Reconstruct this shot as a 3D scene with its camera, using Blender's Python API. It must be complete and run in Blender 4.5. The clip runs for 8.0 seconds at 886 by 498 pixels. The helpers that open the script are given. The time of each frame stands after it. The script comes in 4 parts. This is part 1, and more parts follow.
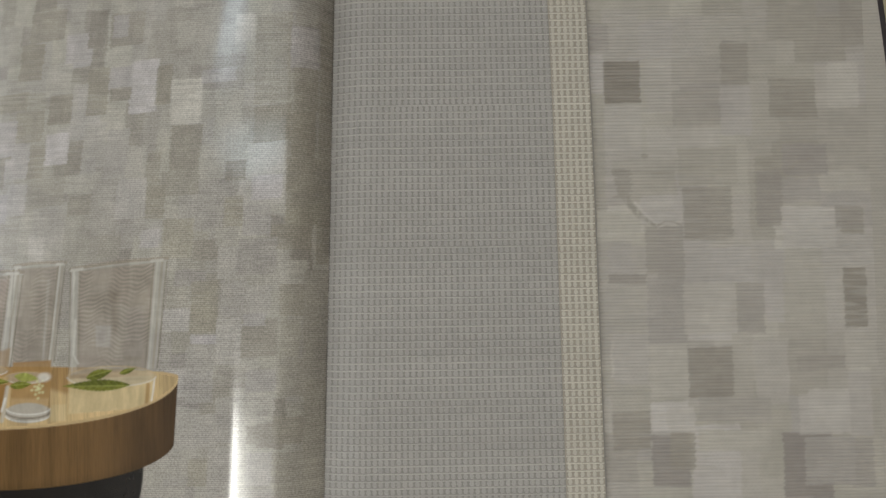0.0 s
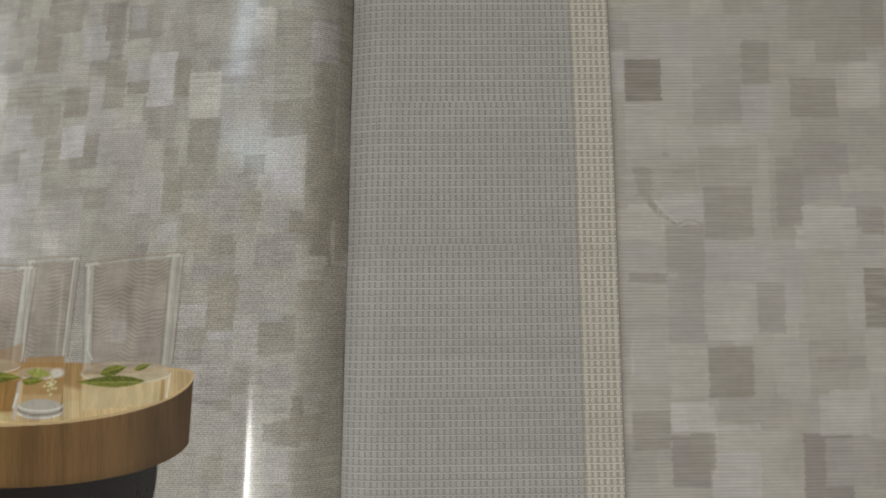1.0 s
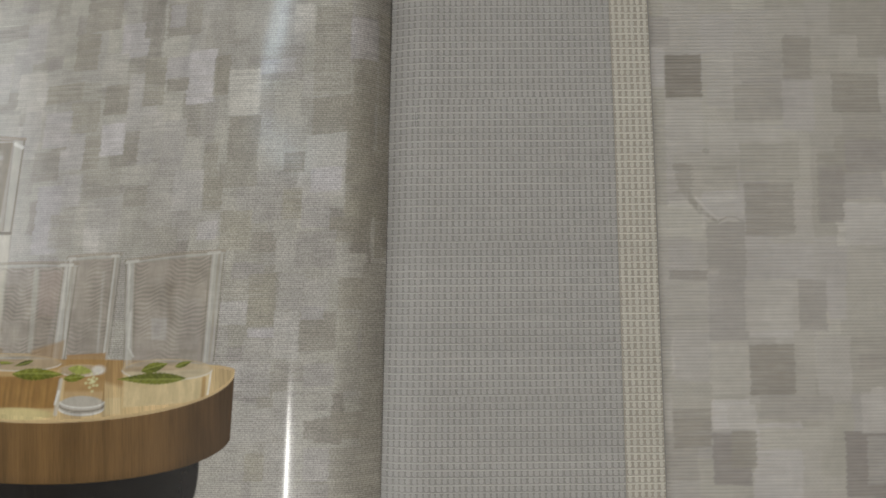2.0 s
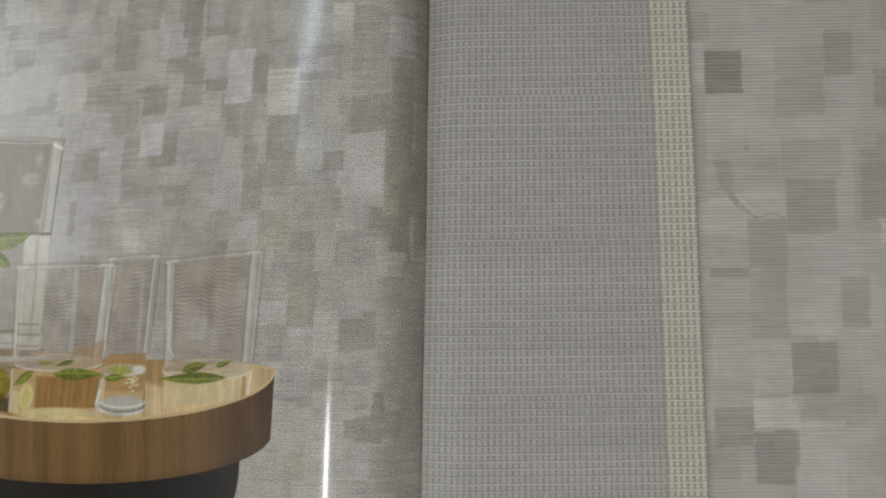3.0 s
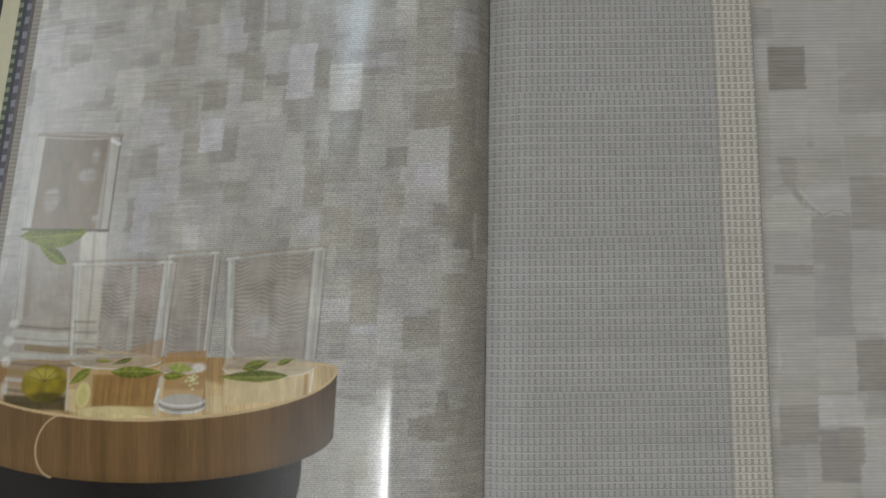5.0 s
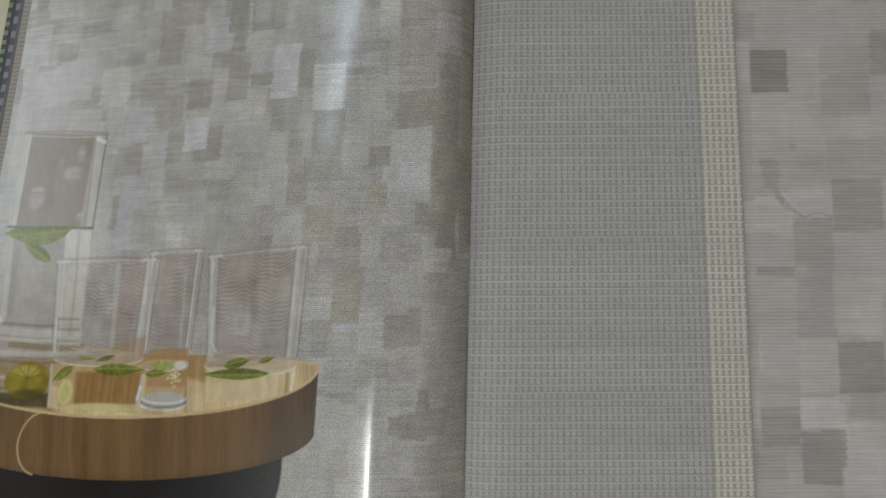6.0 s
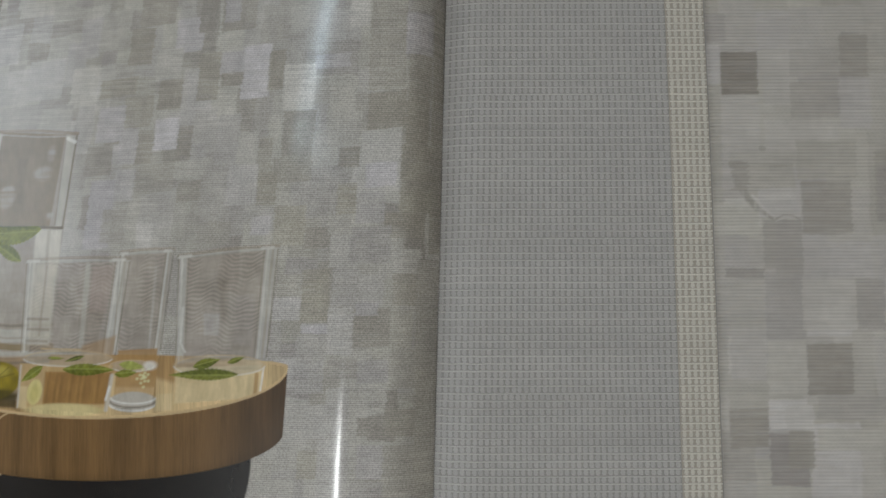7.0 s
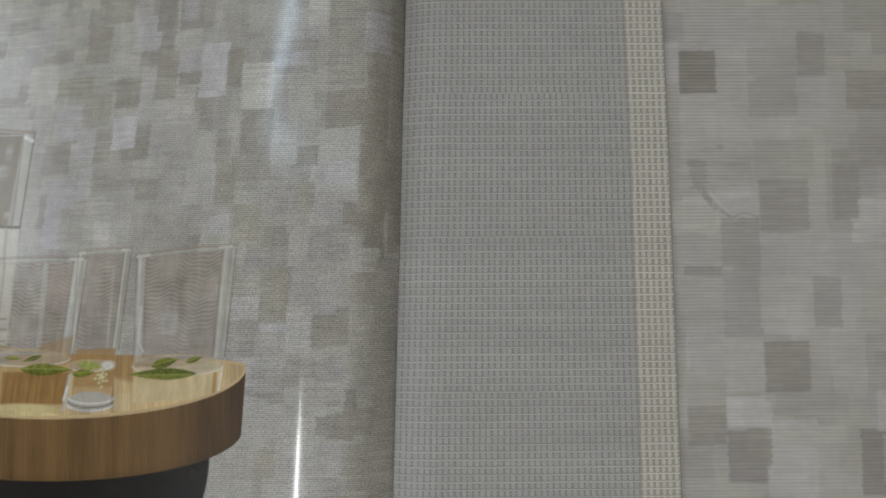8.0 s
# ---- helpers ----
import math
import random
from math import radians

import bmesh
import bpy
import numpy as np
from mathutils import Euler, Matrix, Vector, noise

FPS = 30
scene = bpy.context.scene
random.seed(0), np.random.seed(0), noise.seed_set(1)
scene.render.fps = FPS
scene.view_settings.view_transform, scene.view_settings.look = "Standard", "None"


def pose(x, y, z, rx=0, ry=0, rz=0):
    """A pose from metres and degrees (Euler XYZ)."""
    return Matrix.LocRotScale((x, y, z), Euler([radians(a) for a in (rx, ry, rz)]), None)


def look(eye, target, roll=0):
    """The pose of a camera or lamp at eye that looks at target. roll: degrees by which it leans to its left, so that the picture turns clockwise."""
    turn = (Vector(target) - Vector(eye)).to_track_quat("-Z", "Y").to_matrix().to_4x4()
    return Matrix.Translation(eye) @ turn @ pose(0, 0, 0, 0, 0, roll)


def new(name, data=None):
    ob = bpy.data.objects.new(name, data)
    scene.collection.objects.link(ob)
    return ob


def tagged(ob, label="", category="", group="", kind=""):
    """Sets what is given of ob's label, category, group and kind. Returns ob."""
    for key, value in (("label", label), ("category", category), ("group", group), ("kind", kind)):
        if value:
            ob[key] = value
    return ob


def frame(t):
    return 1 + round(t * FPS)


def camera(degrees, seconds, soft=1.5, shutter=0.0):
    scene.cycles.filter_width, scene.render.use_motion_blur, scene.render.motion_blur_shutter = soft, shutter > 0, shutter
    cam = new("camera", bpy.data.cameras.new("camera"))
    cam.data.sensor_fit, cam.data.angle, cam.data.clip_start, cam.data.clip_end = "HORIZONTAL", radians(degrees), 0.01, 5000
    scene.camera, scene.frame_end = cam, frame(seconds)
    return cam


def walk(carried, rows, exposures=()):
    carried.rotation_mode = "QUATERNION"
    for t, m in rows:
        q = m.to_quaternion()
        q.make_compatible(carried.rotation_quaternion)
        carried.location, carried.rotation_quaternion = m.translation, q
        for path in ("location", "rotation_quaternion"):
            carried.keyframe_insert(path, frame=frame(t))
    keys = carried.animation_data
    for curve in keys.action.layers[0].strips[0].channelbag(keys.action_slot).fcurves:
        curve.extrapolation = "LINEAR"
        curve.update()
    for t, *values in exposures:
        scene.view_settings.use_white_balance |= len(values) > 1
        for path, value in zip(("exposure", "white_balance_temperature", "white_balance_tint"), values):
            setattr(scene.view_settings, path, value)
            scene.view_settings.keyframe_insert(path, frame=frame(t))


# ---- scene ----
FOV = 50.62
PATH = [
    (0, pose(0.03039, -0.01587, 0.28027, 3.957, -0.561, -0.916)),
    (0.5, pose(0.02862, -0.01744, 0.27964, 4.216, -0.466, -0.634)),
    (1, pose(0.02190, -0.01943, 0.27749, 4.563, -1.152, -0.524)),
    (1.5, pose(0.01683, -0.01785, 0.27728, 4.186, -0.901, -0.473)),
    (3, pose(0.00611, -0.01718, 0.27603, 3.892, 0.404, -0.710)),
    (3.5, pose(0.00174, -0.01669, 0.27594, 3.721, 1.068, -0.737)),
    (4, pose(-0.00488, -0.01701, 0.27628, 3.683, 1.349, -0.839)),
    (4.2, pose(-0.00844, -0.01848, 0.27603, 4.059, 1.092, -0.878)),
    (5.3, pose(-0.01501, -0.01665, 0.27359, 3.675, -0.246, -0.586)),
    (5.5, pose(-0.01313, -0.01922, 0.27416, 4.186, -0.116, -0.486)),
    (6, pose(-0.00835, -0.02223, 0.27434, 4.786, 0.129, -0.328)),
    (6.5, pose(-0.00498, -0.02325, 0.27445, 5.007, 0.007, -0.308)),
    (7, pose(-0.00110, -0.02194, 0.27443, 4.775, -0.208, -0.193)),
    (7.5, pose(0.00248, -0.02215, 0.27432, 4.749, -0.687, -0.273)),
    (8, pose(0.00736, -0.02238, 0.27463, 4.775, -0.928, -0.371)),
]
cam = camera(FOV, 8.0, soft=1.5)
walk(cam, PATH, [(0.0, -0.25, 6640, 6), (1.5, -0.25, 6600, 7), (3.0, -0.25, 6420, 7), (4.2, -0.25, 6270, 7), (5.3, -0.38, 6190, 6), (8.0, -0.38, 6170, 6)])

# ---- world and light ----
world = bpy.data.worlds.new("world")
scene.world = world
world.use_nodes = True
sky = world.node_tree.nodes.new("ShaderNodeTexSky")
sky.sky_type, sky.sun_disc = "NISHITA", False
sky.sun_elevation, sky.sun_rotation = radians(35), radians(250)
world.node_tree.links.new(sky.outputs[0], world.node_tree.nodes["Background"].inputs[0])
world.node_tree.nodes["Background"].inputs[1].default_value = 0.1

TABLE_Z = -0.030
FLOOR_Z = TABLE_Z - 0.75
CEILING_Z = FLOOR_Z + 2.42


def area(name, eye, target, wide, high, watts, rgb):
    d = bpy.data.lights.new(name, "AREA")
    d.shape, d.size, d.size_y, d.energy, d.color = "RECTANGLE", wide, high, watts, rgb
    ob = new(name, d)
    ob.matrix_world = look(eye, target)
    return ob


WINDOW_X = -1.60
area("window_light", (WINDOW_X + 0.02, 0.24, 0.95), (0.0, 0.24, 0.80), 0.62, 1.25, 10.5, (0.93, 0.97, 1.0))
area("tube_light", (-0.46, -0.62, CEILING_Z - 0.055), (-0.46, -0.62, 0.0), 0.055, 0.50, 13.5, (1.0, 0.98, 0.95))
area("panel_light", (-0.50, 0.52, CEILING_Z - 0.045), (-0.50, 0.52, 0.0), 0.13, 0.40, 2.4, (0.72, 0.87, 1.0))


# ---- materials ----
def lin(r, g, b):
    return tuple(((c / 255 + 0.055) / 1.055) ** 2.4 if c > 10 else c / 255 / 12.92 for c in (r, g, b))


class Nodes:
    """A material's node tree, with short calls."""

    def __init__(self, name):
        self.m = bpy.data.materials.new(name)
        self.m.use_nodes = True
        self.t = self.m.node_tree
        self.b = self.t.nodes["Principled BSDF"]
        self.out = self.t.nodes["Material Output"]

    def add(self, kind, links=(), operation="", data_type="", attribute_name="", bands_direction=""):
        n = self.t.nodes.new(kind)
        if operation:
            n.operation = operation
        if data_type:
            n.data_type = data_type
        if attribute_name:
            n.attribute_name = attribute_name
        if bands_direction:
            n.bands_direction = bands_direction
        for where, what in links:
            self.put(n, where, what)
        return n

    def put(self, n, where, what):
        if isinstance(what, bpy.types.NodeSocket):
            self.t.links.new(what, n.inputs[where])
        else:
            n.inputs[where].default_value = what

    def place(self, sx=1, sy=1, sz=1):
        c = self.add("ShaderNodeTexCoord")
        return self.add("ShaderNodeMapping", [("Vector", c.outputs["Object"]), ("Scale", (sx, sy, sz))]).outputs[0]

    def noise(self, vector, scale, detail=3, rough=0.5):
        return self.add("ShaderNodeTexNoise", [("Vector", vector), ("Scale", scale), ("Detail", detail), ("Roughness", rough)]).outputs["Fac"]

    def span(self, value, lo, hi, a=0.0, b=1.0):
        return self.add("ShaderNodeMapRange", [("Value", value), ("From Min", lo), ("From Max", hi), ("To Min", a), ("To Max", b)]).outputs[0]

    def math(self, op, a, b):
        return self.add("ShaderNodeMath", [(0, a), (1, b)], operation=op).outputs[0]

    def tint(self, colour, factor):
        """The colour times the factor."""
        n = self.add("ShaderNodeVectorMath", operation="SCALE")
        self.put(n, 0, colour)
        self.put(n, "Scale", factor)
        return n.outputs[0]

    def bump(self, height, strength, distance):
        n = self.add("ShaderNodeBump", [("Height", height), ("Strength", strength), ("Distance", distance)])
        self.put(self.b, "Normal", n.outputs[0])


def laid(n):
    """The printed colour."""
    return n.add("ShaderNodeAttribute", attribute_name="ink").outputs["Color"]


def ribs(n, scale, distortion, detail_scale):
    return n.add("ShaderNodeTexWave", [("Vector", n.place()), ("Scale", scale), ("Distortion", distortion), ("Detail", 2.0), ("Detail Scale", detail_scale)],
                 bands_direction="Y").outputs["Fac"]


def wallpaper_material():
    """Embossed non-woven wallpaper: fine horizontal ribs, brushed colour."""
    n = Nodes("embossed_wallpaper")
    streak = n.noise(n.place(90, 900, 1), 1.0, 5, 0.65)
    cloud = n.noise(n.place(), 45.0, 5, 0.6)
    patchy = n.noise(n.place(70, 130, 1), 1.0, 3, 0.6)
    rib = ribs(n, 310.0, 0.4, 0.4)
    knit = n.add("ShaderNodeTexWave", [("Vector", n.place(1, 0.55, 1)), ("Scale", 430.0), ("Distortion", 1.0), ("Detail", 1.0)], bands_direction="DIAGONAL").outputs["Fac"]
    where = n.span(n.noise(n.place(), 42.0, 2), 0.47, 0.60)
    relief = n.math("ADD", n.math("MULTIPLY", rib, n.span(patchy, 0.35, 0.65, 0.6, 1.0)), n.math("MULTIPLY", knit, n.math("MULTIPLY", where, 0.22)))
    shade = n.math("MULTIPLY", n.span(streak, 0.25, 0.75, 0.95, 1.05), n.span(cloud, 0.3, 0.7, 0.95, 1.05))
    # lit crests and shaded grooves of the ribs, put into the colour as well
    shade = n.math("MULTIPLY", shade, n.math("ADD", 1.0, n.math("MULTIPLY", n.span(rib, 0.4, 0.85, -0.042, 0.04), n.span(where, 0.0, 1.0, 1.0, 0.3))))
    shade = n.math("MULTIPLY", shade, n.span(patchy, 0.3, 0.7, 0.95, 1.05))
    n.put(n.b, "Base Color", n.tint(laid(n), shade))
    n.put(n.b, "Roughness", n.span(cloud, 0.3, 0.7, 0.48, 0.62))
    n.put(n.b, "Specular IOR Level", 0.4)
    n.bump(relief, 0.8, 0.00016)
    return n.m


def photo_material():
    """A glossy printed photograph: fine printed threads under a smooth varnish with slight waviness."""
    n = Nodes("glossy_photo_print")
    streak = n.noise(n.place(120, 900, 1), 1.0, 5, 0.7)
    cloud = n.noise(n.place(), 55.0, 5, 0.6)
    patchy = n.noise(n.place(160, 90, 1), 1.0, 3, 0.6)
    thread = ribs(n, 520.0, 1.6, 0.35)
    apart = n.add("ShaderNodeSeparateXYZ", [(0, n.place())])
    close = n.span(n.math("SUBTRACT", apart.outputs[0], n.math("MULTIPLY", apart.outputs[1], 0.5)), -0.13, -0.04, 0.25, 1.0)
    knit = n.noise(n.place(1900, 1500, 1), 1.0, 1, 0.5)
    shade = n.math("MULTIPLY", n.span(streak, 0.25, 0.75, 0.93, 1.07), n.span(cloud, 0.3, 0.7, 0.94, 1.06))
    weft = n.math("ADD", 1.0, n.math("MULTIPLY", n.span(thread, 0.0, 1.0, -0.16, 0.14), close))
    shade = n.math("MULTIPLY", shade, weft)
    shade = n.math("MULTIPLY", shade, n.math("MULTIPLY", n.math("ADD", 1.0, n.math("MULTIPLY", n.span(knit, 0.25, 0.75, -0.24, 0.23), close)), n.span(patchy, 0.3, 0.7, 0.92, 1.08)))
    n.put(n.b, "Base Color", n.tint(laid(n), shade))
    n.put(n.b, "Roughness", n.span(cloud, 0.3, 0.7, 0.13, 0.17))
    n.put(n.b, "Specular IOR Level", 0.38)
    n.bump(n.math("ADD", n.noise(n.place(), 120.0, 2), n.math("ADD", n.math("MULTIPLY", streak, 0.10), n.math("MULTIPLY", thread, 0.05))), 0.3, 0.00012)
    return n.m


def plain_print():
    """The same glossy print, without threads: for the smooth things in the photograph."""
    n = Nodes("glossy_smooth_print")
    grain, cloud = n.noise(n.place(500, 160, 1), 1.0, 4, 0.65), n.noise(n.place(), 160.0, 4, 0.6)
    n.put(n.b, "Base Color", n.tint(laid(n), n.math("MULTIPLY", n.span(grain, 0.3, 0.7, 0.90, 1.09), n.span(cloud, 0.3, 0.7, 0.92, 1.07))))
    n.put(n.b, "Roughness", 0.18)
    return n.m


def wood_print(name):
    """Printed oak veneer with upright grain."""
    n = Nodes(name)
    fine = n.noise(n.place(1100, 40, 1), 1.0, 5, 0.7)
    wide = n.noise(n.place(170, 12, 1), 1.0, 4, 0.6)
    pore = n.noise(n.place(2600, 160, 1), 1.0, 2, 0.5)
    shade = n.math("MULTIPLY", n.span(fine, 0.3, 0.7, 0.84, 1.14), n.span(wide, 0.35, 0.65, 0.76, 1.16))
    n.put(n.b, "Base Color", n.tint(laid(n), n.math("MULTIPLY", shade, n.span(pore, 0.25, 0.5, 0.88, 1.03))))
    n.put(n.b, "Roughness", 0.18)
    return n.m


def plain_material(name, rgb, rough=0.6, vary=0.08, scale=90.0, relief=0.0, metal=0.0):
    n = Nodes(name)
    big, small = n.noise(n.place(), scale, 4, 0.6), n.noise(n.place(), scale * 9, 3, 0.6)
    shade = n.math("MULTIPLY", n.span(big, 0.3, 0.7, 1 - vary, 1 + vary), n.span(small, 0.3, 0.7, 1 - vary / 2, 1 + vary / 2))
    n.put(n.b, "Base Color", n.tint((*lin(*rgb),), shade))
    n.put(n.b, "Roughness", rough)
    n.put(n.b, "Metallic", metal)
    if relief:
        n.bump(small, 0.6, relief)
    return n.m


def thread_material(name, rgb):
    """Foamed vinyl threads, each a little different."""
    n = Nodes(name)
    island = n.add("ShaderNodeNewGeometry").outputs["Random Per Island"]
    fine = n.noise(n.place(), 2600.0, 2, 0.6)
    cloud = n.noise(n.place(8, 60, 1), 1.0, 3, 0.6)
    shade = n.math("MULTIPLY", n.span(island, 0, 1, 0.955, 1.04), n.math("MULTIPLY", n.span(fine, 0.3, 0.7, 0.92, 1.08), n.span(cloud, 0.3, 0.7, 0.94, 1.06)))
    n.put(n.b, "Base Color", n.tint((*lin(*rgb),), shade))
    n.put(n.b, "Roughness", 0.62)
    n.put(n.b, "Specular IOR Level", 0.3)
    return n.m


def striped_material(name, rgb, rgb2, scale, axis="Y"):
    n = Nodes(name)
    band = n.add("ShaderNodeTexWave", [("Vector", n.place()), ("Scale", scale), ("Distortion", 1.5), ("Detail", 2.0)], bands_direction=axis).outputs["Fac"]
    mix = n.add("ShaderNodeMix", data_type="RGBA")
    n.put(mix, 0, n.span(band, 0.4, 0.6))
    mix.inputs[6].default_value, mix.inputs[7].default_value = (*lin(*rgb), 1), (*lin(*rgb2), 1)
    n.put(n.b, "Base Color", mix.outputs[2])
    n.put(n.b, "Roughness", 0.6)
    return n.m


def wood_material(name, rgb, rgb2, rough):
    n = Nodes(name)
    grain = n.noise(n.place(2.5, 38, 38), 1.0, 6, 0.62)
    mix = n.add("ShaderNodeMix", data_type="RGBA")
    n.put(mix, 0, n.span(grain, 0.35, 0.65))
    mix.inputs[6].default_value, mix.inputs[7].default_value = (*lin(*rgb), 1), (*lin(*rgb2), 1)
    n.put(n.b, "Base Color", mix.outputs[2])
    n.put(n.b, "Roughness", rough)
    n.bump(grain, 0.3, 0.0004)
    return n.m


WALLPAPER = wallpaper_material()
PHOTO = photo_material()
SMOOTH = plain_print()
OAK = wood_print("printed_oak")
PAPER = plain_material("white_paper", (214, 214, 208), 0.55, 0.03)


# ---- the setting ----
def finish(name, verts, faces, material, parent=None, label="", smooth=False, ink=None, kind=""):
    me = bpy.data.meshes.new(name)
    me.from_pydata([tuple(v) for v in verts], [], [tuple(f) for f in faces])
    me.materials.append(material)
    if ink is not None:
        a = me.attributes.new("ink", "FLOAT_COLOR", "POINT")
        a.data.foreach_set("color", np.asarray([(*c, 1.0) for c in ink], dtype=np.float32).ravel())
    me.polygons.foreach_set("use_smooth", [smooth] * len(me.polygons))
    me.update()
    ob = new(name, me)
    if parent:
        ob.parent = parent
    return tagged(ob, label, kind=kind)


def part(name, bm, material, parent, label=""):
    me = bpy.data.meshes.new(name)
    bm.to_mesh(me)
    bm.free()
    me.materials.append(material)
    ob = new(name, me)
    ob.parent = parent
    return tagged(ob, label)


def box(x0, x1, y0, y1, z0, z1, bevel=0.0):
    bm = bmesh.new()
    bmesh.ops.create_cube(bm, size=1)
    for v in bm.verts:
        v.co = Vector(((x0 + x1) / 2 + v.co.x * (x1 - x0), (y0 + y1) / 2 + v.co.y * (y1 - y0), (z0 + z1) / 2 + v.co.z * (z1 - z0)))
    if bevel:
        bmesh.ops.bevel(bm, geom=bm.edges[:], offset=bevel, segments=2, affect="EDGES")
    return bm


def structure(name, bms, material, label):
    me = bpy.data.meshes.new(name)
    bm = bmesh.new()
    for b in bms:
        tmp = bpy.data.meshes.new("tmp")
        b.to_mesh(tmp)
        b.free()
        bm.from_mesh(tmp)
        bpy.data.meshes.remove(tmp)
    bm.to_mesh(me)
    bm.free()
    me.materials.append(material)
    return tagged(new(name, me), label, name.split("_")[0], kind="structure")


WALL = plain_material("wall_paint", (222, 217, 208), 0.8, 0.04, 3.0)
CEIL = plain_material("ceiling_paint", (214, 212, 206), 0.85, 0.03, 3.0)
BOARDS = wood_material("floor_boards", (118, 88, 60), (146, 112, 78), 0.45)
TABLE = wood_material("table_top", (150, 120, 88), (176, 146, 110), 0.4)

# the room is unseen; its east wall stands close to bounce fill light
X0, X1, Y0, Y1 = WINDOW_X, 1.25, -1.5, 1.9
W0, W1, WZ0, WZ1 = -0.09, 0.57, 0.30, 1.60
structure("floor", [box(X0 - 0.2, X1 + 0.2, Y0 - 0.2, Y1 + 0.2, FLOOR_Z - 0.1, FLOOR_Z)], BOARDS, "plain brown wooden floor under the table")
structure("ceiling", [box(X0 - 0.2, X1 + 0.2, Y0 - 0.2, Y1 + 0.2, CEILING_Z, CEILING_Z + 0.1)], CEIL, "plain white painted ceiling over the table")
structure("wall_west", [box(X0 - 0.2, X0, Y0, W0, FLOOR_Z, CEILING_Z), box(X0 - 0.2, X0, W1, Y1, FLOOR_Z, CEILING_Z),
                        box(X0 - 0.2, X0, W0, W1, FLOOR_Z, WZ0), box(X0 - 0.2, X0, W0, W1, WZ1, CEILING_Z)], WALL, "plain light wall with a window opening")
structure("wall_east", [box(X1, X1 + 0.2, Y0, Y1, FLOOR_Z, CEILING_Z)], WALL, "unseen light wall added close by to bounce fill light")
structure("wall_north", [box(X0 - 0.2, X1 + 0.2, Y1, Y1 + 0.2, FLOOR_Z, CEILING_Z)], WALL, "plain light painted wall behind the table")
structure("wall_south", [box(X0 - 0.2, X1 + 0.2, Y0 - 0.2, Y0, FLOOR_Z, CEILING_Z)], WALL, "plain light painted wall facing the table")

# ---- the table ----
table = tagged(new("table"), "light brown wooden table under an open sample book", "table")
table.location = (0.1, 0.1, FLOOR_Z)
for name, bm in [("tabletop", box(-0.8, 0.8, -0.5, 0.5, 0.715, 0.75, 0.004))] + [
        ("leg", box(sx * 0.74 - 0.03, sx * 0.74 + 0.03, sy * 0.44 - 0.03, sy * 0.44 + 0.03, 0, 0.715, 0.003)) for sx in (-1, 1) for sy in (-1, 1)]:
    part(name, bm, TABLE, table)

# ---- the book: where its open pages lie ----
TOP, BOTTOM = 0.150, -0.130
SPAN = 150.0                                     # page units across the photo page, about a millimetre each
CREASE = 25.5
ROLL, VALLEY = 13.0, -0.0022                   # how the photo page rolls down into the gutter


def gutter(y):
    return -0.001 + 0.028 * y


def fore_edge(y):
    return -0.1515 + 0.19 * y


def ease(a, span):
    t = max(0.0, min(1.0, a / span))
    return t * t * (3 - 2 * t)


def bend(off, wide):
    """A soft fold in the paper along a line."""
    return math.sqrt(off * off + wide * wide) * math.exp(-(off / 40) ** 2)


def left_point(w, y, lift=0.0):
    """A place on the photo page: w units from the gutter, y metres up the page."""
    xg = gutter(y)
    x = xg + w / SPAN * (fore_edge(y) - xg)
    z = 0.0079 + 0.0193 * x - 0.771 * x * x + 0.0435 * max(-0.08, min(0.085, y))
    d = w / ROLL
    if d < 1:
        z = VALLEY + (z - VALLEY) * (1 - (1 - max(0.0, d)) ** 2.1)
    low, high = ease(0.0 - y, 0.03), ease(y - 0.015, 0.03)
    if low:
        z -= 0.000060 * low * bend(w - CREASE, 1.5)
    if high:
        z -= 0.000060 * high * bend(w - 36.0 + 260 * (y - 0.065), 10.0)
    return Vector((x, y, z + lift))


def right_point(x, y, lift=0.0):
    d = (x - gutter(y)) / 0.013
    z = -0.0034 * (1 - d) ** 2 if d < 1 else 0.0
    return Vector((x, y, z + lift))


LEFT_LINES = [i * 0.5 for i in range(0, 24)] + [12 + i * 2.5 for i in range(4)] + [21 + i * 0.5 for i in range(0, 50)] + [46 + i * 4 for i in range(27)]
RIGHT_LINES = [-0.006 + i * 0.001 for i in range(18)] + [0.012 + i * 0.01 for i in range(17)]


def lines(a, b, known):
    return [a] + [k for k in known if a + 1e-6 < k < b - 1e-6] + [b]


def drape(side, rows, lift, verts, faces, ink=None, colour=None):
    """Lays a shape on a page. rows: (y, from, to), top first."""
    known = LEFT_LINES if side == "left" else RIGHT_LINES
    point = left_point if side == "left" else right_point
    a, b = min(r[1] for r in rows), max(r[2] for r in rows)
    cuts = lines(a, b, known)
    n, first = len(cuts), len(verts)
    for y, lo, hi in rows:
        for k in cuts:
            verts.append(point(min(max(k, lo), hi), y, lift))
            if ink is not None:
                ink.append(colour)
    for i in range(len(rows) - 1):
        for j in range(n - 1):
            p = first + i * n + j
            f = (p, p + n, p + n + 1, p + 1) if side == "right" else (p, p + 1, p + n + 1, p + n)
            faces.append(f)


def levels(y0, y1, step):
    n = max(1, round((y0 - y1) / step))
    return [y0 + (y1 - y0) * i / n for i in range(n + 1)]


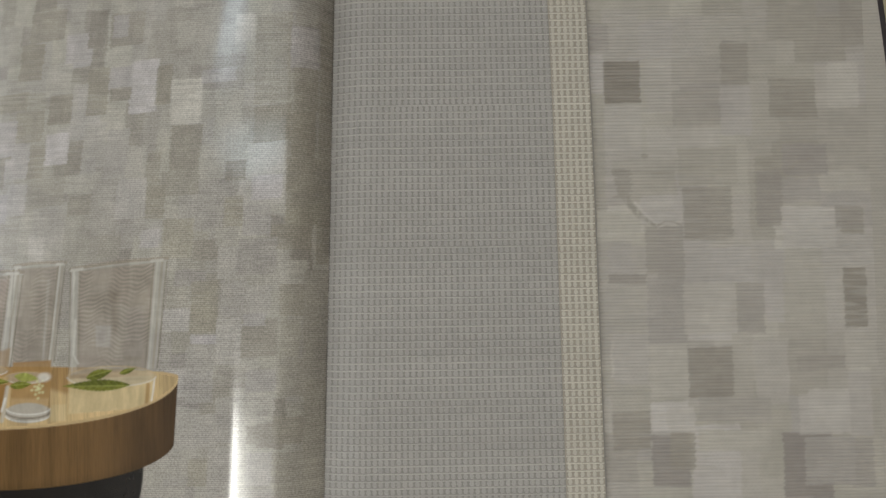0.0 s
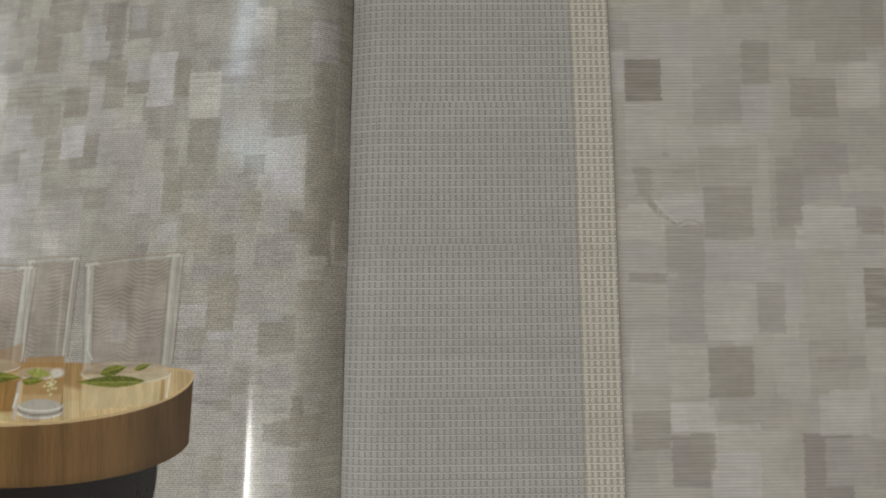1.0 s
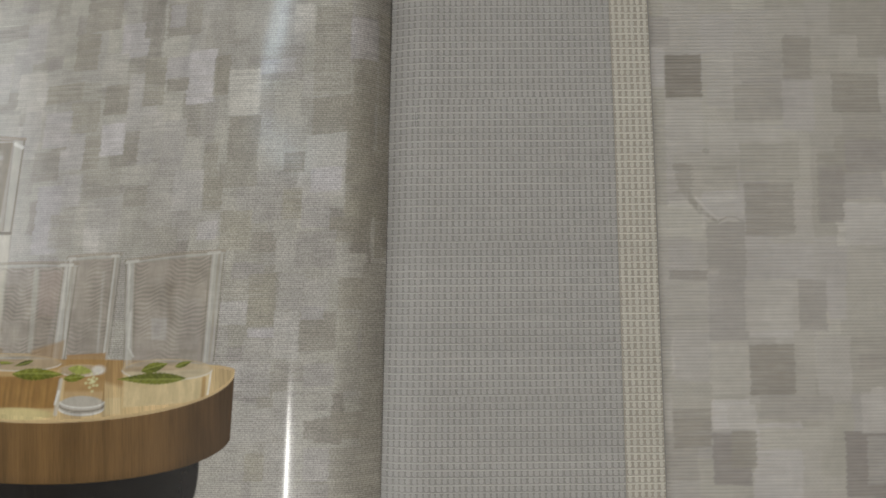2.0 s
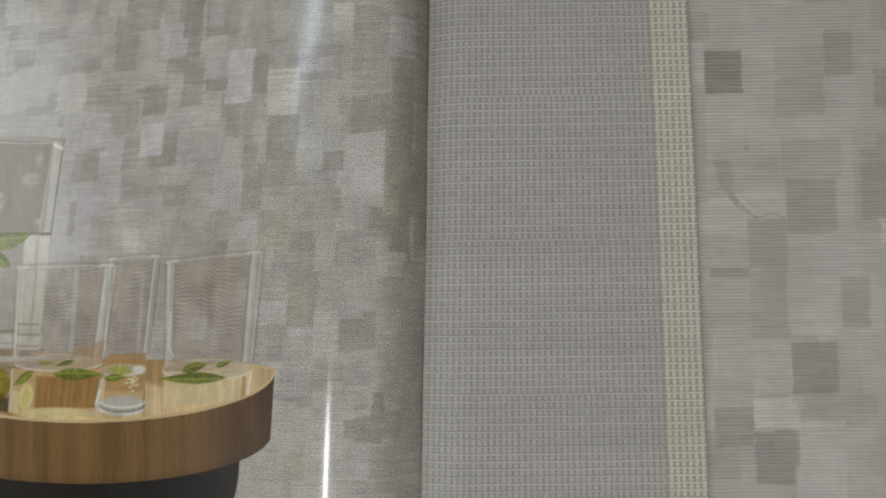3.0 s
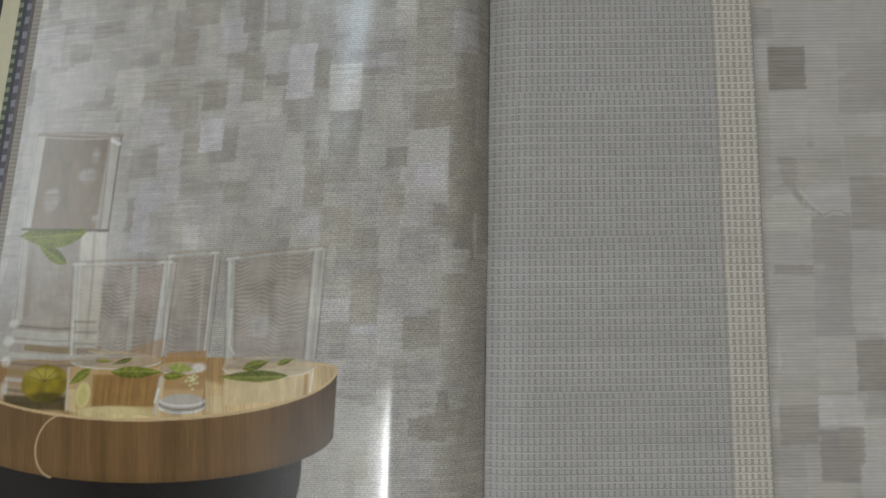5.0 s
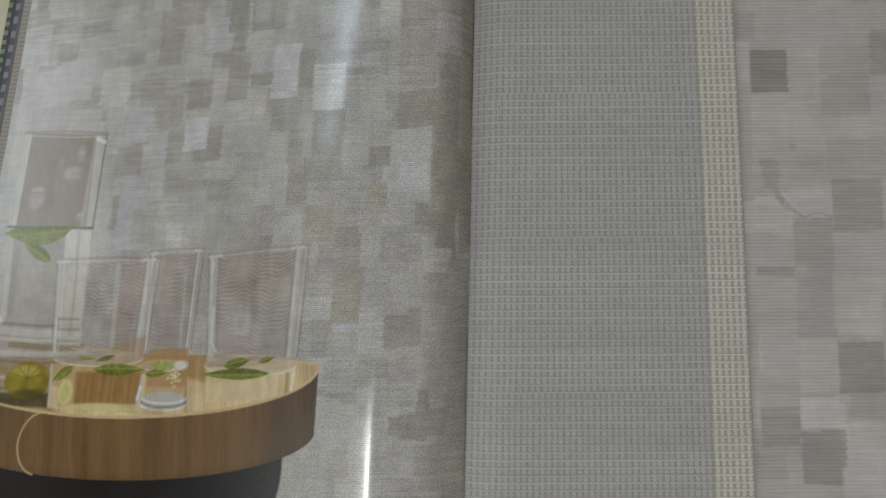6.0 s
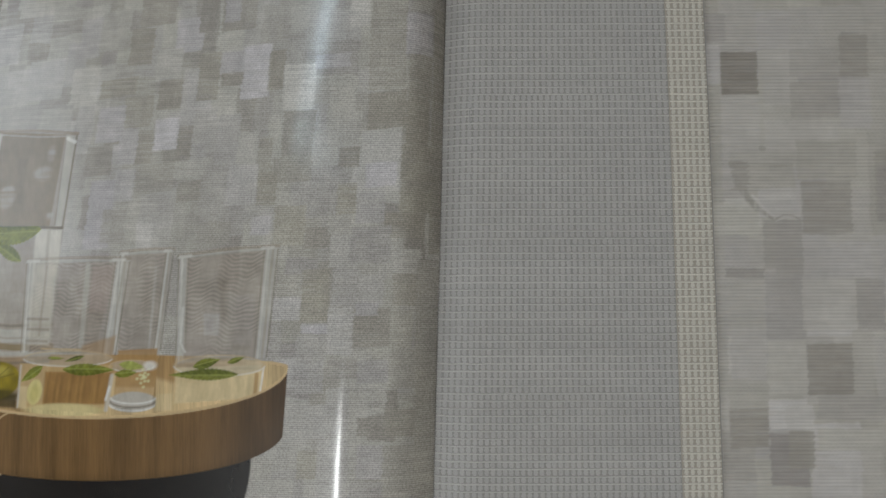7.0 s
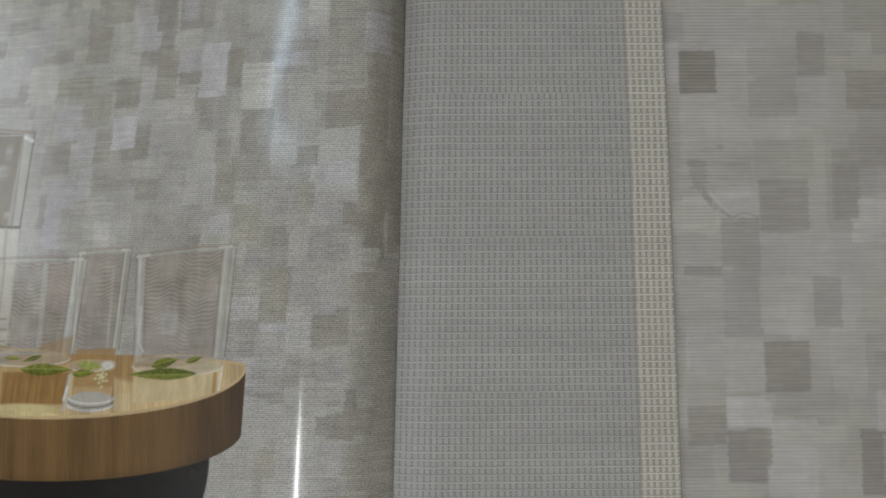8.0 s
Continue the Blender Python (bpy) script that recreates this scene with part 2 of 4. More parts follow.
def toned(base, tone, hue=0.0):
    """A patch's own print colour: darker or paler than the ground, and a little warmer or cooler."""
    f = math.exp((0.26 if tone < 0 else 0.20) * tone)
    cool = (0.03 if hue > 0 else 0.012) * hue + (0.02 if tone > 0 else -0.025) * abs(tone)
    return (base[0] * f * (1 - cool * 0.35), base[1] * f * (1 - 0.01 * hue - (0.012 * abs(tone) if tone < 0 else 0.0)), base[2] * f * (1 + cool))


book = tagged(new("sample_book"), "open wallpaper sample book lying flat on a table", "book")
book.location = (0, 0, TABLE_Z)
book_inverse = Matrix.Translation((0, 0, -TABLE_Z))


def bound(ob):
    """Parents a page to the book without moving it."""
    ob.parent = book
    ob.matrix_parent_inverse = book_inverse
    return ob


# ---- the wallpaper page beneath the sample sheet ----
BASE = lin(181, 176, 170)
RIGHT_EDGE = 0.1745


def right_edge(y):
    return RIGHT_EDGE - 0.085 * y


def sheet(name, edge0, edge1, side, lift, thick, material, label, y0=TOP, y1=BOTTOM, colour=BASE):
    """A page as a thin solid between two edges."""
    verts, faces, ink = [], [], []
    rows = [(y, edge0(y), edge1(y)) for y in levels(y0, y1, 0.005)]
    drape(side, rows, lift, verts, faces, ink, colour)
    n = len(verts)
    per = n // len(rows)
    for v in verts[:n]:
        verts.append(v - Vector((0, 0, thick)))
        ink.append(colour)
    faces += [tuple(n + i for i in reversed(f)) for f in faces]
    rim = list(range(per)) + [per * (i + 1) - 1 for i in range(1, len(rows))]
    rim += [n - 1 - i for i in range(1, per)] + [per * i for i in range(len(rows) - 2, 0, -1)]
    for i, p in enumerate(rim):
        q = rim[(i + 1) % len(rim)]
        faces.append((p, n + p, n + q, q) if side == "right" else (q, n + q, n + p, p))
    return bound(finish(name, verts, faces, material, label=label, smooth=False, ink=ink))


wall_page = sheet("wallpaper_page", gutter, right_edge, "right", 0.0, 0.0006, WALLPAPER, "taupe embossed wallpaper page with brushed mosaic patches")


def child(name, verts, faces, ink, material, parent, label="", kind="", smooth=True):
    ob = finish(name, verts, faces, material, parent, label, smooth, ink, kind)
    return ob


class Ground:
    """A field of soft brushed patches in uneven columns, as a colour for any place of a page (millimetres)."""

    def __init__(self, x1, widths, heights, base, seed, spread, shrink=0.0):
        rng = random.Random(seed)
        self.edges, self.cells, x = [], [], -2.0
        while x < x1 + 2:
            self.edges.append(x)
            x += rng.uniform(*widths) * (1.15 - shrink * max(0.0, x) / x1)
            ys, y = [], BOTTOM * 1000 - rng.uniform(2, 12)
            while y < TOP * 1000 + 5:
                ys.append(y)
                y += rng.uniform(*heights)
            tones = [toned(base, rng.gauss(0.05, spread), rng.uniform(-1, 1)) for _ in ys]
            self.cells.append((np.array(ys), np.array(tones)))
        self.edges = np.array(self.edges)

    def hard(self, x, y):
        i = np.clip(np.searchsorted(self.edges, x) - 1, 0, len(self.cells) - 1)
        out = np.zeros((len(x), 3))
        for k, (ys, tones) in enumerate(self.cells):
            m = i == k
            if m.any():
                out[m] = tones[np.clip(np.searchsorted(ys, y[m]) - 1, 0, len(ys) - 1)]
        return out

    def colours(self, x, y):
        x, y = np.asarray(x, float), np.asarray(y, float)
        wx = x + 0.30 * np.sin(y * 0.5 + 2 * np.sin(x * 0.31)) + 0.10 * np.sin(y * 4.7 + x)
        wy = y + 0.30 * np.sin(x * 0.6 + 1.5 * np.sin(y * 0.2)) + 0.10 * np.sin(x * 3.9)
        total = 0
        for dx, dy in ((0, 0), (0.3, 0.1), (-0.3, -0.1), (0.1, 0.25), (-0.1, -0.25), (0.15, -0.15), (-0.15, 0.15)):
            total = total + self.hard(wx + dx, wy + dy)
        return total / 7

    def __call__(self, x, y):
        return tuple(self.colours([x], [y])[0])


def smooth(t):
    t = np.clip(t, 0.0, 1.0)
    return t * t * (3 - 2 * t)


class Print:
    """What is printed on a page, in fine cells (millimetres), and to which printed piece each cell belongs."""

    def __init__(self, x0, x1, y0, y1, step):
        self.xs, self.ys = np.arange(x0, x1 + step / 2, step), np.arange(y0, y1 + step / 2, step)
        self.x, self.y = np.meshgrid(self.xs, self.ys)
        self.rgb = np.zeros((len(self.ys), len(self.xs), 3))
        self.piece = np.zeros((len(self.ys), len(self.xs)), int)
        self.pieces = []
        self.dry = self.noise(7.0, 0.55, 5) - 0.5
        self.wet = self.noise(1.6, 1.3, 6) - 0.5
        self.streak = self.noise(9.0, 0.7, 7)

    def noise(self, sx, sy, seed):
        """Smooth random values from 0 to 1, with grains of sx by sy millimetres."""
        rng = np.random.default_rng(seed)
        u, v = (self.x - self.xs[0]) / sx, (self.y - self.ys[0]) / sy
        grid = rng.random((int(v.max()) + 3, int(u.max()) + 3))
        i, j = v.astype(int), u.astype(int)
        a, b = smooth(v - i), smooth(u - j)
        return (grid[i, j] * (1 - a) + grid[i + 1, j] * a) * (1 - b) + (grid[i, j + 1] * (1 - a) + grid[i + 1, j + 1] * a) * b

    def rect(self, x0, x1, top, bottom, soft=0.5, rag=1.6, slope=0.0):
        """A brushed block with dry, uneven ends."""
        y = self.y + slope * (self.x - (x0 + x1) / 2)
        ends = np.minimum(self.x - x0, x1 - self.x) + self.dry * rag
        sides = np.minimum(top - y, y - bottom) + self.wet * rag * 0.45 + self.dry * rag * 0.25
        return smooth(ends / soft + 0.5) * smooth(sides / soft + 0.5)

    def shape(self, points, soft=0.35):
        """A convex shape between corner points."""
        cx, cy = sum(p[0] for p in points) / len(points), sum(p[1] for p in points) / len(points)
        near = np.full(self.x.shape, 1e9)
        for (ax, ay), (bx, by) in zip(points, points[1:] + points[:1]):
            nx, ny = ay - by, bx - ax
            size = math.hypot(nx, ny)
            if nx * (cx - ax) + ny * (cy - ay) < 0:
                nx, ny = -nx, -ny
            near = np.minimum(near, ((self.x - ax) * nx + (self.y - ay) * ny) / size)
        return smooth(near / soft + 0.5)

    def oval(self, centre, rx, ry, soft=0.35):
        d = np.sqrt(((self.x - centre[0]) / rx) ** 2 + ((self.y - centre[1]) / ry) ** 2)
        return smooth((1 - d) * min(rx, ry) / soft + 0.5)

    def line(self, points, width, soft=0.3):
        far = np.full(self.x.shape, 1e9)
        for (ax, ay), (bx, by) in zip(points, points[1:]):
            dx, dy = bx - ax, by - ay
            t = np.clip(((self.x - ax) * dx + (self.y - ay) * dy) / max(dx * dx + dy * dy, 1e-9), 0, 1)
            far = np.minimum(far, np.hypot(self.x - ax - t * dx, self.y - ay - t * dy))
        return smooth((width / 2 - far) / soft + 0.5)

    def arc(self, centre, rx, ry, a0, a1, width, soft=0.3):
        turns = [radians(a0 + (a1 - a0) * i / 24) for i in range(25)]
        return self.line([(centre[0] + rx * math.cos(a), centre[1] + ry * math.sin(a)) for a in turns], width, soft)

    def ink(self, mask, colour, cover=1.0):
        self.rgb += (np.asarray(colour) - self.rgb) * (mask * cover)[..., None]

    def shade(self, mask, factor):
        """Prints darker or paler where the mask is; the factor may vary over the page."""
        self.rgb *= (1 + mask * (factor - 1))[..., None]

    def claim(self, mask, name, material, label=""):
        self.pieces.append((name, material, label))
        self.piece[mask > 0.5] = len(self.pieces) - 1

    def build(self, point, scale, lift, parent):
        """One thin printed mesh for each piece, together covering the page without overlaps."""
        rows, cols = self.piece.shape
        places = np.array([point(x / scale, y / 1000, lift) for y in self.ys for x in self.xs])
        ids = np.arange(rows * cols).reshape(rows, cols)
        quads = np.stack([ids[:-1, :-1], ids[:-1, 1:], ids[1:, 1:], ids[1:, :-1]], -1).reshape(-1, 4)
        if scale == 1.0:
            quads = quads[:, ::-1]
        owner = self.piece[:-1, :-1].ravel()
        colours = np.clip(self.rgb.reshape(-1, 3), 0.004, 0.95)
        for i, (name, material, label) in enumerate(self.pieces):
            mine = quads[owner == i]
            if len(mine) < 8:
                continue
            used, back_to = np.unique(mine, return_inverse=True)
            child(name, places[used], back_to.reshape(-1, 4).tolist(), colours[used], material, parent, label)

wall_print = Print(72.0, 163.0, -79.0, 82.0, 0.34)
wall_ground = Ground(165, (8.0, 15.0), (6.0, 22.0), BASE, 4, 0.24)
wall_print.rgb = wall_ground.colours(wall_print.x.ravel(), wall_print.y.ravel()).reshape(wall_print.rgb.shape)
wall_print.claim(np.ones(wall_print.x.shape), "brushed_ground", WALLPAPER)
count = 0


def patch_column(x0, x1, *cells):
    """Patches of one column of the wallpaper: (top, bottom, tone), millimetres up the page."""
    global count
    for top, bottom, tone in cells:
        count += 1
        if x1 < 74:
            continue
        rng = random.Random(count)
        mask = wall_print.rect(x0, x1, top, bottom, 0.7, 0.9, rng.uniform(-0.04, 0.04))
        mask = mask * (1 - 0.45 * smooth((wall_print.streak - 0.5) * 4) * rng.random())
        wall_print.ink(mask, toned(BASE, tone * 1.05, rng.uniform(-1, 1)), 0.95)
        wall_print.claim(mask, "mosaic_patch", WALLPAPER)


patch_column(0.4, 9.7, (65, 55, -1), (55, 17, 0), (16, -13, -1.2), (-14, -26, -0.3), (-26, -50, 0.2), (-51, -74, -1.5))
patch_column(9.7, 24.0, (66, 51, -0.2), (51, 23, 0.6), (20, 16, -0.4), (16, 3, -0.5), (3, -17, 0.3), (-17, -22, -0.4), (-26, -42, 0.3), (-42, -71, 0))
patch_column(24.0, 34.0, (60, 52, -0.3), (35, 22, -1.2), (16, 2, 1), (2, -19, 0.6), (-41, -49, -0.8), (-49, -66, 0.7))
patch_column(34.0, 49.3, (62, 46, 0.7), (42, 35, -1.3), (34, 22, 0.3), (22, 2, -1), (1, -26, 0.6), (-26, -41, 0), (-41, -66, 0.3), (-66, -73, -0.8))
patch_column(49.6, 62.6, (76, 50, -0.2), (49, 34, 0.7), (33, -3, 0.4), (-3, -27, -1.5), (-27, -41, 0), (-42, -58, 0.6), (-61, -64, -0.9))
patch_column(62.1, 70.1, (76, 64, -0.5), (62, 50, 0), (39, 32, 0.7), (31, 9, -0.9), (7, -8, 0.8), (-34, -39, -0.8), (-41, -61, 0.8))
patch_column(69.2, 82.9, (76, 63, -0.4), (62, 50, 0.8), (50, 11, -0.2), (11, -32, 0), (-41, -52, 0.6))
patch_column(83.0, 94.2, (76, 61, 0), (60, 47, -1.8), (46, 27, 0.4), (16, 7, 1), (-5, -8, -0.9), (-8, -24, 0.2), (-25, -36, 0.8), (-46, -57, -0.9))
patch_column(94.5, 105.8, (60, 49, 0.2), (17, 10, 1.1), (9, -5, -0.5), (-6, -26, -0.3), (-26, -42, 0.5), (-43, -52, 1.3), (-53, -68, -1))
patch_column(106.1, 120.8, (56, 41, -0.5), (21, 5, -0.8), (-8, -25, 0.8), (-27, -42, -1.1), (-50, -73, 0.8))
patch_column(119.4, 125.4, (66, 53, -0.7), (-8, -21, -0.4), (-23, -42, 0.1))
patch_column(128.0, 135.7, (30, 9, -0.7), (2, -18, 0.2))
patch_column(133.4, 148.1, (76, 66, -0.4), (54, 42, -1), (35, 24, -0.6), (15, 2, 1.2), (-8, -25, 0.1), (-53, -72, -1.3))
patch_column(141.6, 157.3, (73, 59, -0.7), (-30, -34, -0.7), (-40, -52, 0.9))
patch_column(147.6, 157.3, (58, 45, 0.4))
patch_column(153.6, 160.5, (14, 6, -0.9), (-4, -22, -1.3), (-24, -35, 0.8), (-35, -54, 0.3), (-55, -69, -0.6))
# smaller dabs between the columns
patch_column(78.5, 84.8, (71.8, 62.7, -0.5))
patch_column(78.7, 83.0, (61.3, 50.8, 0.5))
patch_column(95.8, 103.9, (61.1, 43.7, 0.3))
patch_column(104.0, 118.7, (61.0, 52.6, -0.25))
patch_column(103.7, 118.3, (50.9, 39.8, -0.4))
patch_column(95.7, 117.9, (39.1, 28.9, 0.5))
patch_column(118.8, 127.4, (65.3, 52.5, -0.8))
patch_column(118.3, 127.7, (51.8, 36.6, 0.2))
patch_column(151.3, 160.8, (58.9, 44.9, 0.8))
patch_column(149.3, 155.3, (71.2, 61.6, -0.7))
patch_column(156.1, 167.3, (78.2, 64.1, -0.8))
patch_column(133.9, 148.7, (78.4, 66.0, -0.5))
patch_column(128.5, 136.2, (26.1, 9.0, -0.7))
patch_column(136.6, 150.3, (33.8, 24.3, -0.7))
patch_column(104.9, 122.8, (33.2, 21.5, -0.25))
patch_column(135.8, 152.0, (14.5, 2.0, 0.9))
patch_column(152.1, 159.8, (14.7, 8.4, -0.8))
patch_column(98.1, 105.8, (9.3, -6.9, -0.5))
patch_column(79.7, 93.3, (14.2, 4.7, 0.5))
patch_column(93.4, 105.7, (18.7, 10.2, 0.5))
patch_column(98.6, 105.8, (-7.7, -19.8, -0.4))
patch_column(105.3, 121.3, (-7.8, -23.0, 0.5))
patch_column(121.3, 129.5, (-8.3, -23.1, -0.5))
patch_column(129.9, 135.3, (-6.3, -19.8, 0.4))
patch_column(138.5, 145.2, (-30.0, -34.4, -0.7))
patch_column(138.7, 153.8, (-41.4, -53.3, 0.8))
patch_column(99.2, 107.6, (-44.6, -51.8, 0.9))
patch_column(99.8, 107.3, (-52.2, -63.0, -0.9))
patch_column(108.6, 130.4, (-42.1, -49.1, -0.25))
patch_column(153.0, 162.8, (-23.5, -33.9, 0.5))
patch_column(108.3, 130.0, (-51.7, -58.0, 0.35))
patch_column(83.8, 93.9, (-22.7, -37.7, 0.25))
patch_column(139.8, 154.9, (-54.2, -68.2, -0.3))
patch_column(84.9, 105.1, (29.9, 25.8, 0.1))

# a dark brush stroke that runs down from a dab to a pale fleck
DARKER, PALER = toned(BASE, -1.0, -0.5), toned(BASE, 1.3, 0.6)
dab = wall_print.rect(85.4, 90.6, 27.0, 18.0, 0.5, 2.4)
wall_print.ink(dab, DARKER, 0.75)
tail = np.maximum(wall_print.line([(87.6, 20.0), (90.4, 15.5), (93.0, 12.6)], 2.0, 1.0), wall_print.line([(93.0, 12.8), (96.2, 10.4), (98.4, 9.3)], 1.2, 0.7))
tail = tail * (0.45 + 0.55 * smooth(wall_print.noise(0.7, 2.5, 31) * 2 - 0.4))
wall_print.ink(tail, DARKER, 0.9)
wall_print.ink(wall_print.line([(91.5, 16.6), (95.0, 12.6), (98.0, 9.9)], 0.7, 0.5), PALER, 0.55)
wall_print.ink(wall_print.line([(98.2, 9.6), (100.6, 10.8), (103.2, 10.6), (105.4, 9.4)], 0.45, 0.4), DARKER, 0.7)
wall_print.ink(wall_print.line([(98.2, 8.9), (101.0, 10.0), (103.5, 9.8)], 0.5, 0.4), PALER, 0.6)
wall_print.claim(np.maximum(dab, tail), "brush_stroke", WALLPAPER, "dark slanting brush stroke")
fleck = wall_print.rect(139.0, 145.0, 30.5, 27.5, 0.5, 2.6, -0.4)
wall_print.ink(fleck * wall_print.streak, DARKER, 0.8)
# fine dry hairs of the brush, dark and pale, along the strokes
wall_print.shade(1.0, 0.965 + 0.07 * wall_print.noise(6.0, 1.2, 45))
wall_print.shade(1.0, 0.97 + 0.06 * wall_print.noise(1.6, 2.4, 46))
hairs = wall_print.noise(16.0, 0.42, 41) * wall_print.noise(30.0, 12.0, 42)
wall_print.shade(smooth((hairs - 0.45) * 5), 0.93)
hairs = wall_print.noise(14.0, 0.42, 43) * wall_print.noise(24.0, 14.0, 44)
wall_print.shade(smooth((hairs - 0.45) * 5), 1.06)
wall_print.build(right_point, 1000.0, 0.00004, wall_page)

# ---- the loose sample sheet with its woven face ----
SEAM, SHEET_EDGE = 0.0678, 0.0797
GREY = thread_material("grey_foam_thread", (171, 168, 166))
BEIGE = thread_material("beige_foam_thread", (196, 191, 182))
GREY_LINE = thread_material("pale_grey_foam_line", (184, 181, 178))
BEIGE_LINE = thread_material("pale_beige_foam_line", (208, 203, 194))
GREY_BACK = plain_material("grey_sheet_face", (148, 145, 142), 0.7, 0.06, 200.0)
BEIGE_BACK = plain_material("beige_sheet_face", (165, 158, 148), 0.7, 0.06, 200.0)


def lean(y):
    """How far the sheet's lines lean over."""
    return -0.011 * y - 0.14 * max(0.0, y - 0.02) ** 2


sample = sheet("sample_sheet", gutter, lambda y: SHEET_EDGE + lean(y), "right", 0.00080, 0.00035, GREY_BACK, "grey woven-look sample sheet with a beige edge band")
v, f = [], []
drape("right", [(y, SEAM + lean(y), SHEET_EDGE - 0.0003 + lean(y)) for y in levels(TOP - 0.0005, BOTTOM + 0.0005, 0.004)], 0.00083, v, f)
band = child("edge_band", v, f, None, BEIGE_BACK, sample, "beige band along the edge")


def weave(x0, x1, step, row, material, line_material, parent, name, seed, slim, waist, proud, groove):
    """Raised threads: an unbroken line across each row, and short knots between the lines, wider at their waist."""
    rng = random.Random(seed)
    verts, faces, wires, wire_faces = [], [], [], []
    low, high = 0.00080, 0.00080 + 0.00018
    n_rows = int((TOP - BOTTOM - 0.004) / row)
    for r in range(n_rows):
        y = TOP - 0.002 - r * row
        wob = rng.uniform(-0.06, 0.06) * 0.001
        a, b = max(x0(y), gutter(y) + 0.0001), x1(y)
        cuts = lines(a, b, RIGHT_LINES)
        first, half = len(wires), 0.00026 + rng.uniform(-1, 1) * 0.00005
        for x in cuts:
            dy = wob + 0.00004 * math.sin(x * 900 + r)
            wires += [right_point(x, y + dy + half, low), right_point(x, y + dy + half * 0.35, high), right_point(x, y + dy - half * 0.35, high), right_point(x, y + dy - half, low)]
        for i in range(len(cuts) - 1):
            for s in range(3):
                p = first + i * 4 + s
                wire_faces.append((p, p + 1, p + 5, p + 4))
        y1 = y - row / 2
        n = round((x1(y1) - x0(y1)) / step)
        for c in range(n):
            x = x0(y1) + (c + 0.5 + rng.uniform(-1, 1) * 0.06) * (x1(y1) - x0(y1)) / n
            h = row / 2
            thin, fat = step * slim, step * (waist + rng.uniform(-1, 1) * 0.025)
            top = low + (high - low) * rng.uniform(*proud)
            p = len(verts)
            foot = groove - h
            for dx, dy, z in ((-thin, h, low), (thin, h, low), (fat, 0, low), (thin, foot, low), (-thin, foot, low), (-fat, 0, low),
                              (-thin * 0.7, h, top), (thin * 0.7, h, top), (fat * 0.8, 0, top), (thin * 0.7, foot + groove * 0.3, top), (-thin * 0.7, foot + groove * 0.3, top), (-fat * 0.8, 0, top)):
                verts.append(right_point(x + dx, y1 + dy, z))
            faces.append((p + 11, p + 10, p + 9, p + 8, p + 7, p + 6))
            for i in range(6):
                j = (i + 1) % 6
                faces.append((p + j, p + i, p + 6 + i, p + 6 + j))
    child(name, wires, wire_faces, None, line_material, parent, kind="stuff", smooth=False)
    return child(name, verts, faces, None, material, parent, kind="stuff", smooth=False)


weave(lambda y: gutter(y), lambda y: SEAM - 0.0001 + lean(y), 0.00178, 0.00215, GREY, GREY_LINE, sample, "grey_threads", 11, 0.24, 0.44, (0.45, 0.75), 0.00034)
weave(lambda y: SEAM + 0.0003 + lean(y), lambda y: SHEET_EDGE - 0.0004 + lean(y), 0.00187, 0.00215, BEIGE, BEIGE_LINE, band, "beige_threads", 12, 0.18, 0.37, (0.6, 0.75), 0.00030)

# its white back, printed with the sample's data, lies face down on the wallpaper page
v, f = [], []
drape("right", [(y, gutter(y) + 0.0005, SHEET_EDGE - 0.0003 + lean(y)) for y in levels(TOP - 0.0005, BOTTOM + 0.0005, 0.004)], 0.00043, v, f)
back = child("sheet_back", v, [tuple(reversed(q)) for q in f], None, PAPER, sample, "white paper back printed with grey text")
PRINT_GREY = plain_material("grey_printing_ink", (120, 122, 118), 0.6, 0.03)


def back_text(words, x, y, size):
    d = bpy.data.curves.new("printed_text", "FONT")
    d.body, d.size = words, size / 1000
    d.materials.append(PRINT_GREY)
    ob = new("printed_text", d)
    ob.parent = back
    ob.matrix_local = pose(x / 1000, y / 1000, 0.00041, 0, 180, 0)


def back_bar(x0, x1, y0, y1):
    verts = [(x / 1000, y / 1000, 0.00041) for x, y in ((x0, y0), (x1, y0), (x1, y1), (x0, y1))]
    child("printed_bar", verts, [(0, 3, 2, 1)], None, PRINT_GREY, back, smooth=False)


back_bar(8, 44, 37.5, 43)
back_bar(22, 33, 31, 36)
for words, y, size in (("No. 30843", 23.5, 4.6), ("Dimensions 10.05 x 0.53 m", 20.0, 3.0), ("No. 30893", 13.8, 4.6), ("Dimensions 10.05 x 1.06 m", 10.2, 3.0), ("Page 43", 3.5, 4.6)):
    back_text(words, 45.5, y, size)
back_text("CE", 31.5, -14.5, 6.5)
back_text("RAL", 19.3, -14.0, 5.5)
back_text("C s2d0", 28.5, -23.0, 2.2)
back_text("EN 15102", 32.5, -27.6, 2.8)
back_text("TAPETEN", 19.0, -29.0, 2.4)
back_text("Made in Germany", 41.0, -33.0, 3.0)
for x0, x1 in ((36.5, 47.5), (21.5, 35.5), (10.0, 20.0)):
    for y in (-10.4, -29.4):
        back_bar(x0, x1, y, y + 0.25)
    for x in (x0, x1 - 0.25):
        back_bar(x, x + 0.25, -29.1, -10.5)

# ---- the photo page ----
PAGE_W = 147.6
PRINT = lin(171, 167, 161)
photo = sheet("photo_page", lambda y: 0.0, lambda y: PAGE_W, "left", 0.0, 0.0003, PHOTO, "glossy photo page of a mosaic wall with a drinks tray", colour=PRINT)
photo_ground = Ground(150, (5.0, 8.5), (6.0, 18.0), PRINT, 21, 0.42, 0.35)
shot = Print(0.0, PAGE_W - 0.2, -76.0, 84.0, 0.3)
